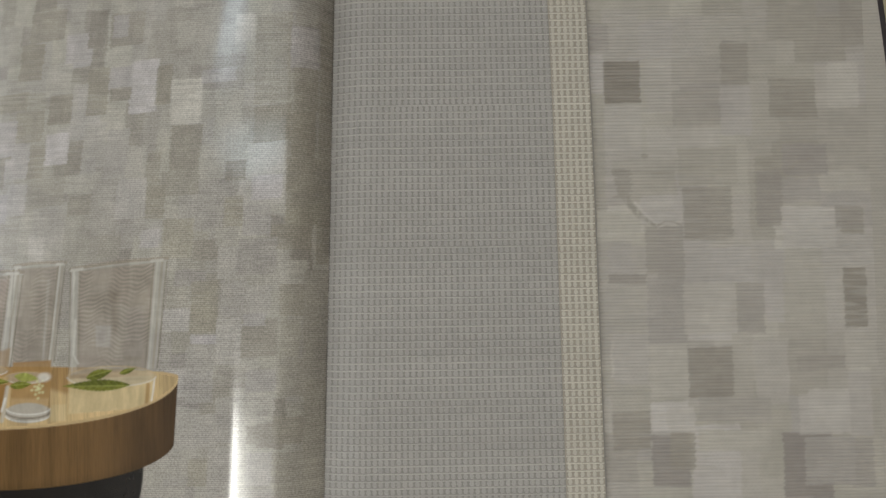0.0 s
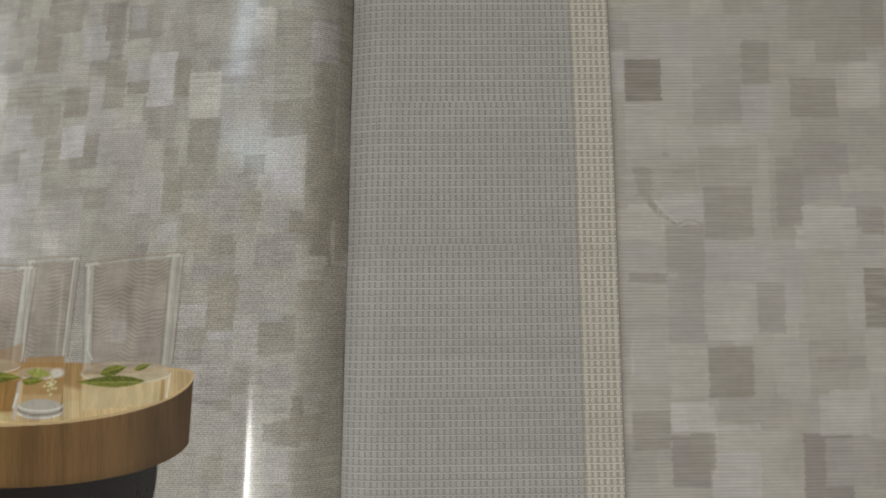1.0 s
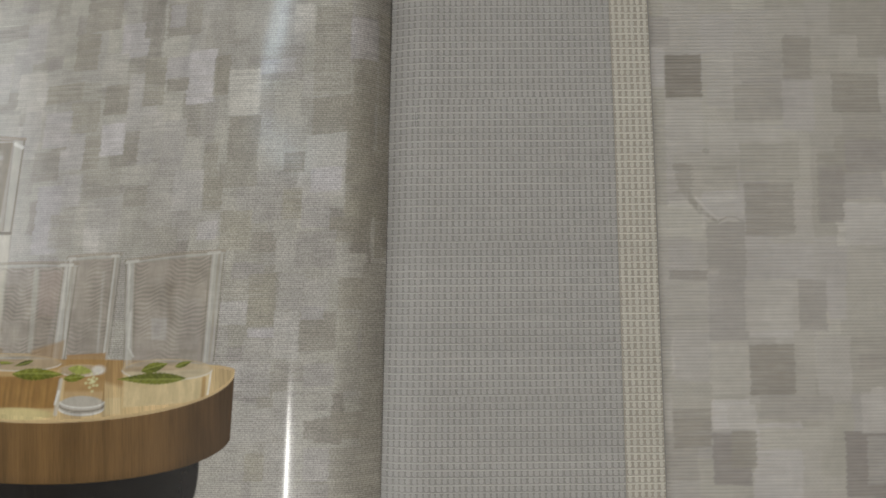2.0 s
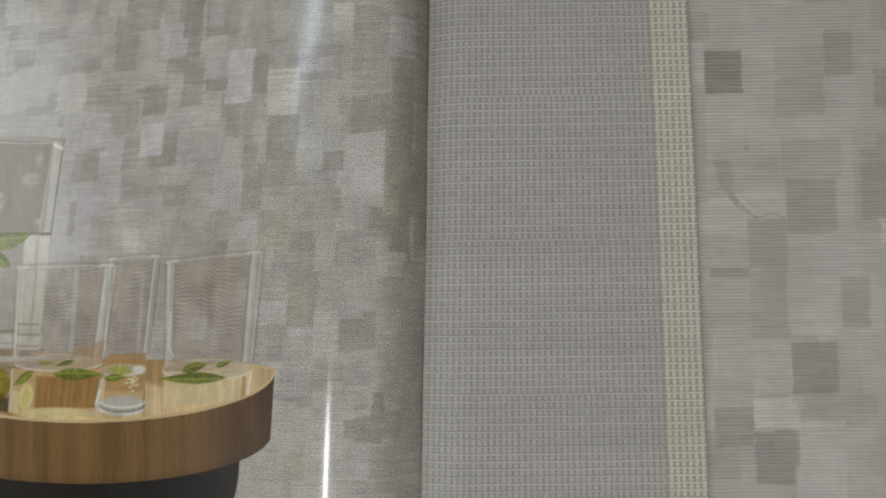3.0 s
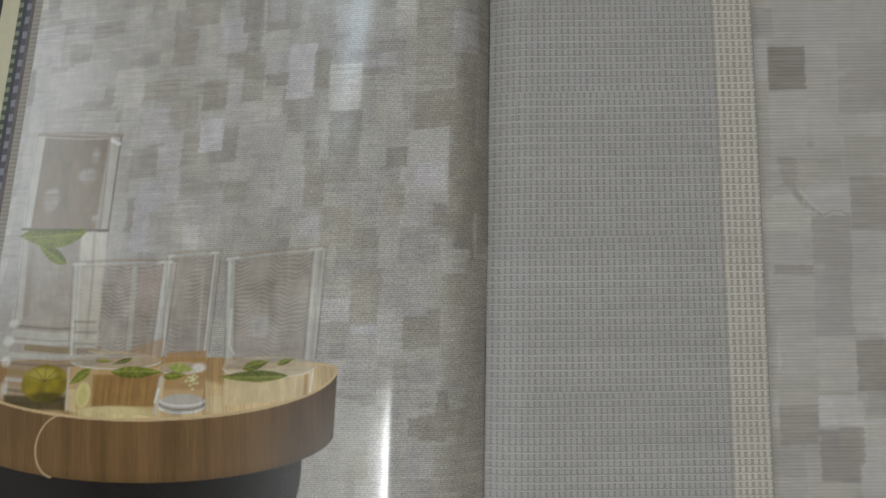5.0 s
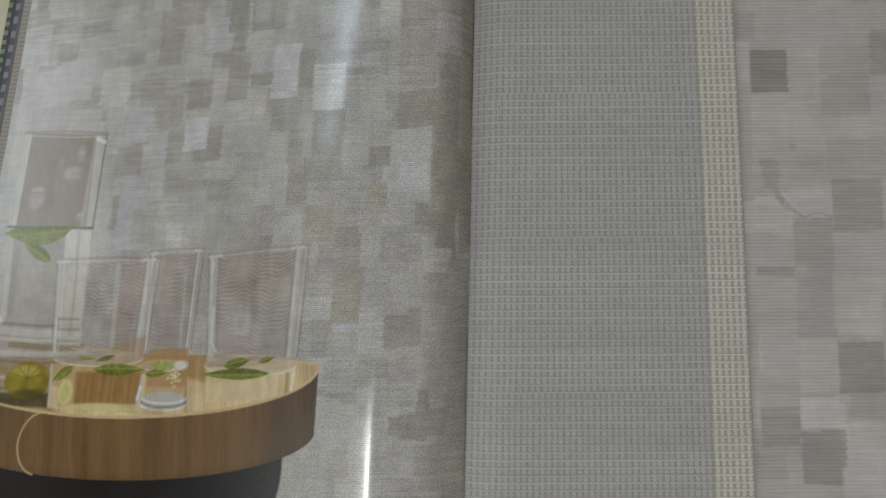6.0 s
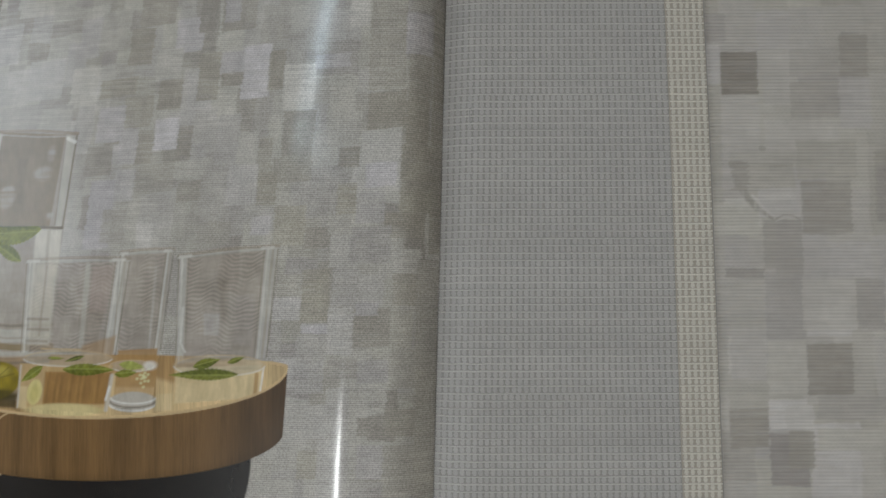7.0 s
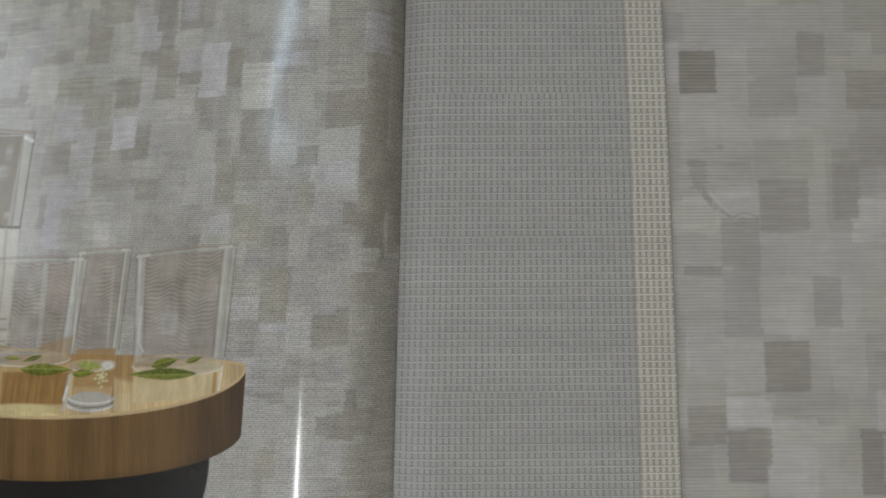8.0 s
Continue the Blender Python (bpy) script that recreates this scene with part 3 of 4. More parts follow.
shot.rgb = photo_ground.colours(shot.x.ravel(), shot.y.ravel()).reshape(shot.rgb.shape)
shot.claim(np.ones(shot.x.shape), "printed_wall", PHOTO, "printed mosaic wall in pale grey and taupe")


def patches_and_shade(*cells):
    """Single patches of the printed wall, and a strip of gutter shade: (from, to, top, bottom, tone, coolness)."""
    global count
    for w0, w1, top, bottom, tone, cool in cells:
        count += 1
        rng = random.Random(count)
        mask = shot.rect(w0, w1, top, bottom, 0.7, 0.75, rng.uniform(-0.03, 0.07) + 0.0009 * max(0.0, top))
        mask = mask * (1 - 0.35 * smooth((shot.streak - 0.45) * 4) * rng.random())
        r, g, b = toned(PRINT, tone * (1.3 if tone > 0 else 0.85))
        shot.ink(mask, (r * (1 - 0.006 * cool), g * (1 - 0.012 * max(0.0, cool)), b * (1 + (0.07 if cool > 0 else 0.045) * cool)), 0.97)
        shot.claim(mask, "printed_tone", PHOTO)


patches_and_shade((137.8, 148.4, 70.0, 57.8, 0.3, 0.5), (131.4, 139.8, 76.2, 71.9, 0.3, 0), (117.1, 127.3, 70.1, 65.8, -0.5, 0), (109.7, 116.7, 70.4, 58.4, 0.3, 0.6), (100.3, 110.1, 72.4, 60.5, 0.1, 0), (91.9, 99.6, 66.7, 55.8, -0.9, -1), (85.7, 97.2, 76.5, 67.2, -0.8, -0.5),
              (75.8, 84.8, 69.2, 59.1, 0.6, 1), (81.9, 90.3, 60.3, 51.1, 0.5, 0), (72.3, 77.6, 75.6, 64.7, -1.1, 0), (59.4, 70.5, 75.0, 65.0, -0.7, -0.3), (64.7, 69.7, 74.3, 67.6, 0.1, 1), (62.3, 69.9, 58.8, 51.8, 0.4, 1), (69.5, 76.5, 58.8, 44.7, -0.6, -1))
patches_and_shade((53.5, 62.4, 60.6, 44.9, 1, 1), (61.9, 68.9, 52.7, 48.8, -1, -0.5), (49.0, 54.0, 58.7, 47.1, -0.9, -1), (39.0, 49.0, 54.3, 41.1, 1.4, -0.4), (42.6, 48.4, 71.6, 64.2, 0.4, 0), (23.4, 29.5, 73.4, 65.1, 1.1, 0), (28.9, 39.5, 57.2, 53.1, 0.3, 1),
              # the tall strip from 0.0 is the gutter's shade, put into the print
              (11.7, 23.0, 73.1, 46.9, -0.35, -0.6), (3.9, 11.8, 69.5, 57.2, 0.6, 1), (0.0, 3.4, 72.7, -0.6, -0.5, -1), (3.7, 10.6, 57.2, 45.0, -0.5, -0.8), (11.1, 22.6, 46.0, 35.1, -1, -1), (4.3, 11.0, 44.7, 30.3, -0.8, -1), (38.2, 48.0, 40.8, 27.1, -0.8, -0.6))
patches_and_shade((30.6, 38.8, 35.1, 24.4, 0.6, -0.3), (24.2, 30.6, 30.0, 23.8, -1.1, -0.7), (12.1, 24.1, 35.1, 16.7, 0.8, 0.1), (13.1, 22.3, 25.4, 18.3, 0.9, 1), (3.2, 12.0, 30.7, 17.3, -0.6, -1), (24.5, 31.0, 40.6, 30.0, 0.2, 0), (33.1, 39.9, 24.5, 14.7, 0.1, 0.3),
              (38.4, 50.4, 27.2, 19.8, -0.2, -0.6), (50.6, 54.9, 33.2, 20.0, -0.5, -0.8), (55.2, 61.3, 35.0, 25.1, 0.5, 0), (61.3, 68.4, 40.2, 20.3, 0.2, 0.4), (69.0, 76.2, 42.2, 32.2, 0.2, 0.3), (75.9, 80.9, 37.5, 24.1, -1, -0.5), (80.5, 88.3, 39.7, 30.2, 1.1, 1))
patches_and_shade((80.5, 88.3, 51.1, 42.3, -1, -0.7), (87.9, 93.4, 36.3, 26.2, -0.7, -0.8), (76.2, 80.8, 54.1, 37.4, 0.4, 0.5), (93.2, 98.8, 41.6, 26.4, 0.3, 0.8), (95.6, 107.5, 51.9, 46.5, -0.6, -1), (89.5, 98.9, 46.5, 37.2, -0.4, -0.8), (108.5, 117.4, 56.0, 44.0, 0.9, -0.2),
              (98.4, 106.9, 43.6, 33.1, 0.4, 1), (100.3, 109.1, 31.9, 23.1, -0.9, 0), (92.4, 98.8, 24.8, 15.5, 0.5, 0.7), (93.1, 100.6, 32.4, 26.5, 0.3, 0.8), (98.2, 106.0, 21.7, 1.4, 0.4, 1.2), (93.6, 100.9, 13.1, 3.0, -0.3, 0), (79.9, 91.7, 26.1, 17.7, -0.2, -0.3))
patches_and_shade((68.7, 80.3, 27.3, 22.0, 0.5, -0.2), (71.6, 78.6, 20.7, 14.9, -0.5, -0.6), (78.9, 87.9, 16.0, 9.3, 0.1, 0.3), (54.3, 63.9, 25.2, 13.6, 0.6, 0.4), (63.6, 70.6, 25.4, 8.9, 0, 0.2), (48.3, 54.3, 23.3, 13.4, -0.5, -1.3), (39.1, 48.4, 13.2, 1.8, -0.2, -1.3),
              (49.2, 55.1, 10.2, 4.9, 0.9, 0.8), (60.9, 67.8, 8.8, 2.2, -0.4, -0.3), (31.4, 38.9, 6.8, 0.8, -1, -0.5), (24.5, 30.3, 19.4, 10.4, -0.4, -1.4), (16.1, 24.4, 16.8, 7.8, 0.2, 0.6), (4.5, 16.0, 10.9, 3.6, -0.9, -1), (5.1, 13.2, 0.3, -6.6, 0.8, -0.2))
patches_and_shade((2.7, 12.1, 17.3, 10.8, -0.4, -1.3), (25.8, 32.5, 10.5, 4.7, 0.1, 0), (23.1, 31.3, 4.7, -4.7, 0.4, 0.2), (14.1, 25.6, 7.0, -3.6, -0.2, 0.4), (30.9, 38.8, -5.2, -20.4, -0.6, -1.6), (38.9, 48.0, -6.7, -12.9, -0.2, -0.4), (22.6, 30.2, -5.1, -16.1, 0.1, 0.4),
              (38.9, 46.7, -13.3, -19.8, 0.6, 0.5), (15.4, 22.6, -6.8, -15.7, 0.3, 0.3), (4.2, 13.0, -6.6, -15.9, -0.5, -0.9), (13.1, 23.8, -16.5, -27.5, -0.9, -0.5), (23.7, 30.9, -16.1, -29.7, 0.7, 0.3), (16.8, 23.2, -14.9, -18.5, 0.3, 0.8), (7.1, 13.1, -17.0, -28.0, 0.2, -0.8))
patches_and_shade((31.0, 38.2, -20.9, -23.6, 0.7, 1.2), (30.7, 39.5, -24.1, -31.0, 0.1, 0.3), (21.7, 30.4, -30.4, -36.2, -0.6, 0.1), (13.1, 21.7, -31.1, -37.9, 0, 0.6), (13.6, 21.4, -38.2, -46.9, 0.6, 0), (39.1, 45.5, -30.9, -39.0, 0.5, 0.5), (31.1, 39.0, -31.0, -40.7, 0.2, 0.5),
              (5.3, 13.1, -28.0, -39.3, -0.1, -0.4), (13.9, 21.1, -47.3, -52.9, -0.9, -0.3), (5.3, 13.9, -44.9, -52.9, -0.8, -0.9), (29.7, 36.0, -44.0, -53.7, 0.3, 0.3), (23.6, 29.9, -39.1, -52.1, 0.2, 0.3), (13.1, 20.8, -55.3, -65.0, 0.1, 0.7), (31.5, 36.9, -56.9, -65.0, -0.3, -1.2))
patches_and_shade((23.0, 31.4, -53.7, -70.1, 0.2, 0.3), (4.8, 13.8, -55.3, -70.1, -0.3, -0.5), (13.7, 22.8, -65.8, -70.1, -0.2, 0.4), (0.1, 6.4, -2.2, -34.5, -0.1, -0.4), (0.0, 5.7, -34.5, -70.1, -0.2, -0.7), (37.3, 47.3, -65.1, -70.3, 0.3, 0), (132.3, 143.8, 55.9, 45.4, 0.4, 0.3),
              (120.6, 132.8, 58.6, 46.5, 0.5, 0.4), (115.8, 125.7, 44.5, 36.8, 0.1, 0.2), (125.8, 140.1, 45.2, 38.3, -0.1, 0.3))

# dry brush hairs over the printed wall
shot.shade(1.0, 0.94 + 0.12 * shot.noise(3.2, 1.1, 55))
shot.shade(1.0, 0.955 + 0.09 * shot.noise(1.2, 4.5, 56))
hairs = shot.noise(11.0, 0.40, 51) * shot.noise(22.0, 9.0, 52)
shot.shade(smooth((hairs - 0.40) * 5), 1.10)
hairs = shot.noise(9.0, 0.40, 53) * shot.noise(20.0, 8.0, 54)
shot.shade(smooth((hairs - 0.42) * 5), 0.91)

# ---- what the photograph shows: a round oak tray, three tumblers and a carafe ----
TAUPE, CLEAR, BRIGHT = lin(150, 138, 124), lin(190, 187, 180), lin(224, 223, 220)
DIM, RING = lin(112, 102, 90), lin(100, 90, 72)
OAK_FRONT, OAK_END, OAK_IN, OAK_BACK = lin(114, 87, 54), lin(80, 60, 39), lin(204, 178, 134), lin(160, 126, 80)
RIM, CREAM, AMBER = lin(196, 170, 130), lin(208, 190, 150), lin(142, 106, 58)
LEAF, LEAF_DARK, LEAF_PALE = lin(112, 118, 34), lin(70, 78, 22), lin(158, 164, 84)
LIME, STAND = lin(134, 118, 26), lin(27, 25, 25)

TW, TY, TR, TRY, TH = 98.0, -33.2, 57.0, 15.0, 18.3     # tray: centre, radii, height of its side
TL = TW - TR
reach = np.sqrt(np.clip(1 - ((shot.x - TW) / TR) ** 2, 0, 1))
on_tray = smooth((shot.x - TL) / 0.4)
front = TY - TRY * reach                                 # the tray's front edge, and the back edge of its opening
behind = TY + 3.6 * reach

# the dark stand under the tray
stand = smooth((front - TH + 3 - shot.y) / 0.4) * smooth((shot.x - (49.1, -62.8)[0] - 0.012 * (shot.y + 62) ** 2) / 0.5)
shot.ink(stand, STAND)
shot.shade(stand * smooth((62 - shot.x) / 12), 1.5)
shot.claim(stand, "printed_stand", SMOOTH, "dark grey stand under the tray")

# the tray's inside: sunlit floor, darker back wall
inside = on_tray * smooth((behind - shot.y) / 0.35 + 0.5) * smooth((shot.y - front) / 0.35 + 0.5)
shot.ink(inside, OAK_IN)
shot.ink(inside * smooth((shot.y - behind + 7.5 + 1.5 * np.sin(shot.x * 0.2)) / 2.0) * smooth((shot.x - 50) / 12), OAK_BACK, 0.85)
shot.ink(inside * smooth((shot.x - 104) / 6), AMBER, 0.55)
shot.claim(inside, "printed_tray_inside", OAK, "light oak inside of the tray")

# the carafe behind
carafe = np.maximum(shot.shape([(141.9, 37.5), (112.9, 35.9), (112.7, -18.7), (139.8, -18.4)]), shot.shape([(140.7, -17.5), (112.4, -17.9), (110.0, -43.5), (139.1, -43.1)], 0.8))
shot.ink(carafe, TAUPE, 0.55)
shot.ink(shot.shape([(139.3, 37.7), (116.9, 35.8), (117.7, 8.4), (139.1, 9.2)], 0.8), lin(132, 119, 102), 0.85)
shot.ink(shot.shape([(131.9, 29.7), (128.3, 29.2), (128.0, 15.5), (131.1, 15.6)], 1.2), DIM, 0.35)
shot.ink(shot.shape([(138.8, 37.0), (117.6, 35.5), (117.4, 29.0), (138.9, 30.8)], 2.0), DIM, 0.25)
for spot, rx, ry in (((122.5, 24.5), 3.0, 2.2), ((133.4, 17.8), 2.8, 3.4), ((120.7, 30.2), 1.2, 2.2), ((118.1, 12.0), 1.0, 1.2)):
    shot.ink(shot.oval(spot, rx, ry, 1.6) * shot.streak, CLEAR, 0.55)
shot.ink(shot.shape([(142.1, 37.2), (138.8, 37.0), (139.1, 9.4), (141.9, 9.5)], 0.6), CLEAR, 0.8)
shot.ink(shot.shape([(141.8, 9.1), (139.4, 9.0), (137.1, -18.4), (139.6, -18.4)], 0.6), CLEAR, 0.55)
shot.ink(shot.shape([(116.7, 35.4), (112.9, 35.6), (113.2, 8.3), (115.8, 8.4)], 0.5), CLEAR, 0.55)
shot.ink(shot.shape([(121.8, 7.7), (113.3, 7.4), (112.0, -18.7), (120.0, -18.6)], 0.9), lin(204, 200, 190), 0.75)
shot.ink(shot.line([(117.5, 6.9), (115.5, -17.0)], 1.0, 0.8), TAUPE, 0.5)
shot.ink(shot.line([(137.5, 2.4), (136.2, -16.7)], 1.8, 1.4), DIM, 0.3)
shot.ink(shot.line([(113.1, 35.6), (113.4, 8.1)], 0.6), DIM, 0.75)
shot.ink(shot.line([(116.6, 34.8), (115.9, 8.9)], 0.5), DIM, 0.4)
shot.ink(shot.line([(141.6, 37.2), (141.7, 21.6), (139.5, -18.0)], 0.4), DIM, 0.35)
shot.ink(shot.line([(141.9, 9.3), (113.3, 7.9)], 0.7), RING, 0.5)
shot.ink(shot.line([(128.4, 8.6), (113.5, 8.0)], 0.8), DIM, 0.85)
shot.ink(shot.line([(141.3, 37.7), (126.9, 37.5), (112.9, 36.1)], 0.9), TAUPE, 0.8)
shot.ink(shot.line([(138.7, 36.7), (126.6, 35.6), (114.5, 35.3)], 0.5), CLEAR, 0.5)
shot.ink(shot.line([(116.0, 34.7), (113.5, 33.6)], 1.1, 0.6), BRIGHT, 0.8)
for i, (left, right, ink, wide, cover) in enumerate((((138.7, -20.1), (112.0, -20.8), DIM, 0.9, 0.6), ((139.1, -22.2), (112.1, -23.2), CLEAR, 2.2, 0.6), ((134.2, -26.6), (111.5, -27.2), lin(132, 112, 72), 1.9, 0.75), ((139.5, -24.6), (111.8, -25.2), CLEAR, 1.0, 0.7),
                                              ((139.2, -28.8), (111.6, -29.3), CLEAR, 1.6, 0.55), ((138.7, -31.4), (111.6, -31.8), DIM, 0.8, 0.6), ((139.1, -34.0), (121.4, -34.0), lin(140, 116, 66), 1.8, 0.6), ((139.5, -36.1), (122.9, -36.4), CLEAR, 1.2, 0.5), ((139.3, -39.2), (124.2, -39.8), RING, 1.0, 0.6))):
    shot.ink(shot.line([left, ((left[0] + right[0]) / 2, (left[1] + right[1]) / 2 - 0.7), right], wide, 0.5), ink, cover)
for spot, rx, ry in (((139.6, -19.4), 1.6, 1.2), ((140.5, -24.6), 1.8, 1.5), ((140.4, -30.9), 1.6, 1.6), ((139.7, -39.2), 1.0, 2.4), ((114.0, -19.7), 1.2, 0.8), ((113.1, -23.8), 1.3, 0.8), ((115.3, -25.7), 0.9, 0.7)):
    shot.ink(shot.oval(spot, rx, ry, 1.4), BRIGHT, 0.55)
shot.claim(carafe, "printed_carafe", SMOOTH, "tall glass carafe with mint and lime")
lime = shot.oval((126.8, -37.4), 7.4, 5.6, 0.7)
shot.ink(shot.shape([(139.4, -41.0), (119.6, -41.5), (119.4, -45.6), (138.7, -45.1)], 1.2), lin(54, 46, 16), 0.85)
shot.ink(lime, LIME)
shot.shade(lime, 0.75 + 0.5 * shot.noise(2.2, 2.6, 61))
shot.ink(shot.oval((128.0, -34.7), 4.6, 1.8, 1.6), lin(176, 164, 74), 0.7)
shot.ink(shot.oval((125.5, -41.6), 6.0, 1.6, 1.4), lin(66, 58, 14), 0.8)
for i in range(5):
    a = radians(20 + i * 35)
    spot = (126.9, -36.8)
    shot.ink(shot.line([spot, (spot[0] + 5.6 * math.cos(a), spot[1] + 4.0 * math.sin(a))], 0.35, 0.5), lin(84, 74, 16), 0.6)
shot.claim(lime, "printed_lime", SMOOTH, "cut lime lying in the carafe")


def mint(tip, stem, high, ink=LEAF, dark=0.6, under=99.0):
    """A pointed mint leaf with a pale midrib, side veins and a toothed edge."""
    dx, dy = stem[0] - tip[0], stem[1] - tip[1]
    size = math.hypot(dx, dy)
    u = ((shot.x - tip[0]) * dx + (shot.y - tip[1]) * dy) / size / size
    v = ((shot.y - tip[1]) * dx - (shot.x - tip[0]) * dy) / size
    half = high / 2 * np.sin(math.pi * np.clip(u, 0, 1) ** 0.8) * (1 + 0.045 * np.sin(u * size * 5.2))
    mask = smooth((half - np.abs(v)) / 0.35 + 0.4) * (u > 0) * (u < 1) * smooth((under - shot.y) / 0.3)
    shot.ink(mask, ink, 0.95)
    shot.ink(mask * smooth(v / high * 3 + 0.6), LEAF_DARK, dark * 0.6)
    shot.shade(mask, 0.72 + 0.56 * shot.noise(0.8, 0.7, 71))
    if high > 2:
        vein = smooth(np.cos((u * size - np.abs(v) * 0.9) * 3.4) * 3 - 2)
        shot.ink(mask * vein, LEAF_PALE, 0.22)
    shot.ink(mask * smooth((0.25 - np.abs(v + 0.06 * high)) / 0.25 + 0.3), LEAF_PALE, 0.45)
    shot.claim(mask, "printed_mint_leaf", SMOOTH, "green mint leaf")


mint((125.2, -1.8), (135.9, 4.8), 3.8, LEAF, 0.9)
mint((120.2, 7.7), (142.6, 7.1), 8.6, LEAF, 0.5, (131.9, 8.9)[1])
shot.ink(shot.line([(141.8, 9.1), (122.2, 8.2)], 0.6), LEAF_DARK, 0.6)


def tumbler(tl, tr, br, bl, seed, level, label="clear straight drinking glass"):
    """A printed straight glass: thick pale walls, a rippled view through it, a lipped rim. level: how far down the drink begins."""
    def at(u, v):
        a = (tl[0] + (tr[0] - tl[0]) * u, tl[1] + (tr[1] - tl[1]) * u)
        b = (bl[0] + (br[0] - bl[0]) * u, bl[1] + (br[1] - bl[1]) * u)
        return (a[0] + (b[0] - a[0]) * v, a[1] + (b[1] - a[1]) * v)

    body = shot.shape([tl, tr, br, bl], 0.4)
    view = shot.shape([at(0.08, 0.02), at(0.88, 0.02), at(0.88, level), at(0.08, level)], 0.7)
    shot.ink(view, lin(150, 139, 128), 0.62)
    wave = np.sin((shot.y + 0.8 * np.sin(shot.x * 0.42 + seed) + 0.35 * np.sin(shot.x * 1.1 + shot.y * 0.3)) * 5.2)
    shot.shade(view * smooth(shot.noise(6.0, 5.0, 80 + seed) * 2 - 0.4), 1 + 0.15 * wave)
    shot.shade(view, 0.88 + 0.24 * shot.noise(4.0, 6.0, 90 + seed))
    shot.shade(view, 0.94 + 0.12 * shot.noise(5.0, 0.5, 95 + seed))
    shot.ink(shot.shape([at(0.0, 0.01), at(0.09, 0.01), at(0.09, level), at(0.0, level)], 0.7), CLEAR, 0.42)
    shot.ink(shot.shape([at(0.87, 0.01), at(1.0, 0.01), at(1.0, level), at(0.87, level)], 0.7), CLEAR, 0.30)
    for u, ink, wide, cover in ((0.0, DIM, 0.4, 0.7), (0.035, BRIGHT, 0.6, 0.45), (0.10, DIM, 0.4, 0.28), (0.865, DIM, 0.5, 0.55), (0.90, BRIGHT, 0.55, 0.35), (0.95, TAUPE, 0.7, 0.5), (1.0, DIM, 0.45, 0.7)):
        shot.ink(shot.line([at(u, 0.02), at(u, level * 0.5), at(u, level)], wide) * (0.35 + 0.65 * shot.noise(3.0, 7.0, seed + 100)), ink, cover)
    rim = [(at(i / 12, 0)[0], at(i / 12, 0)[1] + 0.5 * math.sin(math.pi * i / 12)) for i in range(13)]
    shot.ink(shot.line(rim, 1.0, 0.5), TAUPE, 0.55)
    shot.ink(shot.line([(x, y - 0.7) for x, y in rim], 0.45), CLEAR, 0.4)
    for u in (0.07, 0.9):
        shot.ink(shot.line([at(u - 0.06, 0.006), at(u + 0.05, 0.006)], 0.8, 0.6), BRIGHT, 0.45)
    shot.claim(body, "printed_tumbler", SMOOTH, label)
    return at


def drink(centre, rx, ry, cover=0.5):
    """The surface of the drink in a glass."""
    top = shot.oval(centre, rx, ry, 0.5)
    shot.ink(top, lin(176, 168, 154), cover)
    shot.shade(top, 0.86 + 0.28 * shot.noise(3.0, 0.8, 111))
    shot.ink(shot.arc(centre, rx, ry, 185, 355, 0.45), BRIGHT, 0.42)
    shot.ink(shot.arc(centre, rx, ry, 10, 170, 0.35), RIM, 0.5)


# the middle glass, behind the other two
tumbler((93.6, 0.3), (77.4, 1.0), (78.7, -44.8), (91.1, -45.5), 2, 0.64)
shot.ink(shot.shape([(90.6, -28.4), (79.1, -27.8), (78.0, -41.8), (90.1, -42.1)], 0.6), OAK_BACK, 0.85)
shot.ink(shot.shape([(90.1, -39.1), (78.6, -39.1), (78.2, -42.8), (90.0, -42.8)], 1.2), RIM, 0.6)
drink((86.0, -32.9), 6.6, 1.7, 0.5)
mint((89.8, -32.4), (82.0, -33.3), 2.6, LEAF_PALE, 0.3)
mint((90.8, -35.4), (84.1, -34.8), 2.4)
for i in range(16):
    a = i * 2.4
    spot = (82.1, -36.1)
    shot.ink(shot.oval((spot[0] + 0.16 * i * math.cos(a) * 0.9, spot[1] + 0.2 * i * math.sin(a)), 0.45, 0.38, 0.4), lin(206, 206, 160), 0.75)
shot.ink(shot.oval((80.6, -32.8), 1.9, 1.3, 1.2), BRIGHT, 0.65)
shot.ink(shot.oval((84.5, -43.4), 7.0, 3.0, 0.6), lin(176, 172, 166), 0.9)
for i, yy in enumerate((0.2, -0.9, -1.9)):
    spot = (84.5, -43.4)
    shot.ink(shot.arc((spot[0], spot[1] + yy + 1.2), 6.6, 1.9, 190, 350, 0.5), BRIGHT if i % 2 == 0 else DIM, 0.7)
shot.ink(shot.line([(82.2, -4.2), (81.5, -27.5)], 0.8, 0.8) * shot.noise(4.0, 9.0, 141), BRIGHT, 0.35)

# the front glass
tumbler((123.2, -1.5), (90.4, -1.5), (91.9, -47.1), (119.0, -45.6), 1, 0.62)
shot.ink(shot.shape([(120.6, -2.6), (113.1, -2.8), (111.9, -26.9), (118.8, -26.8)], 0.9), lin(196, 190, 178), 0.6)
shot.ink(shot.line([(116.4, -3.4), (115.6, -23.8)], 0.7, 0.6), TAUPE, 0.5)
for y0 in ((120.0, -19.0), (119.5, -22.1), (119.4, -25.5)):
    shot.ink(shot.line([y0, (y0[0] - 6.5, y0[1] - 0.2)], 0.8, 0.6), DIM, 0.45)
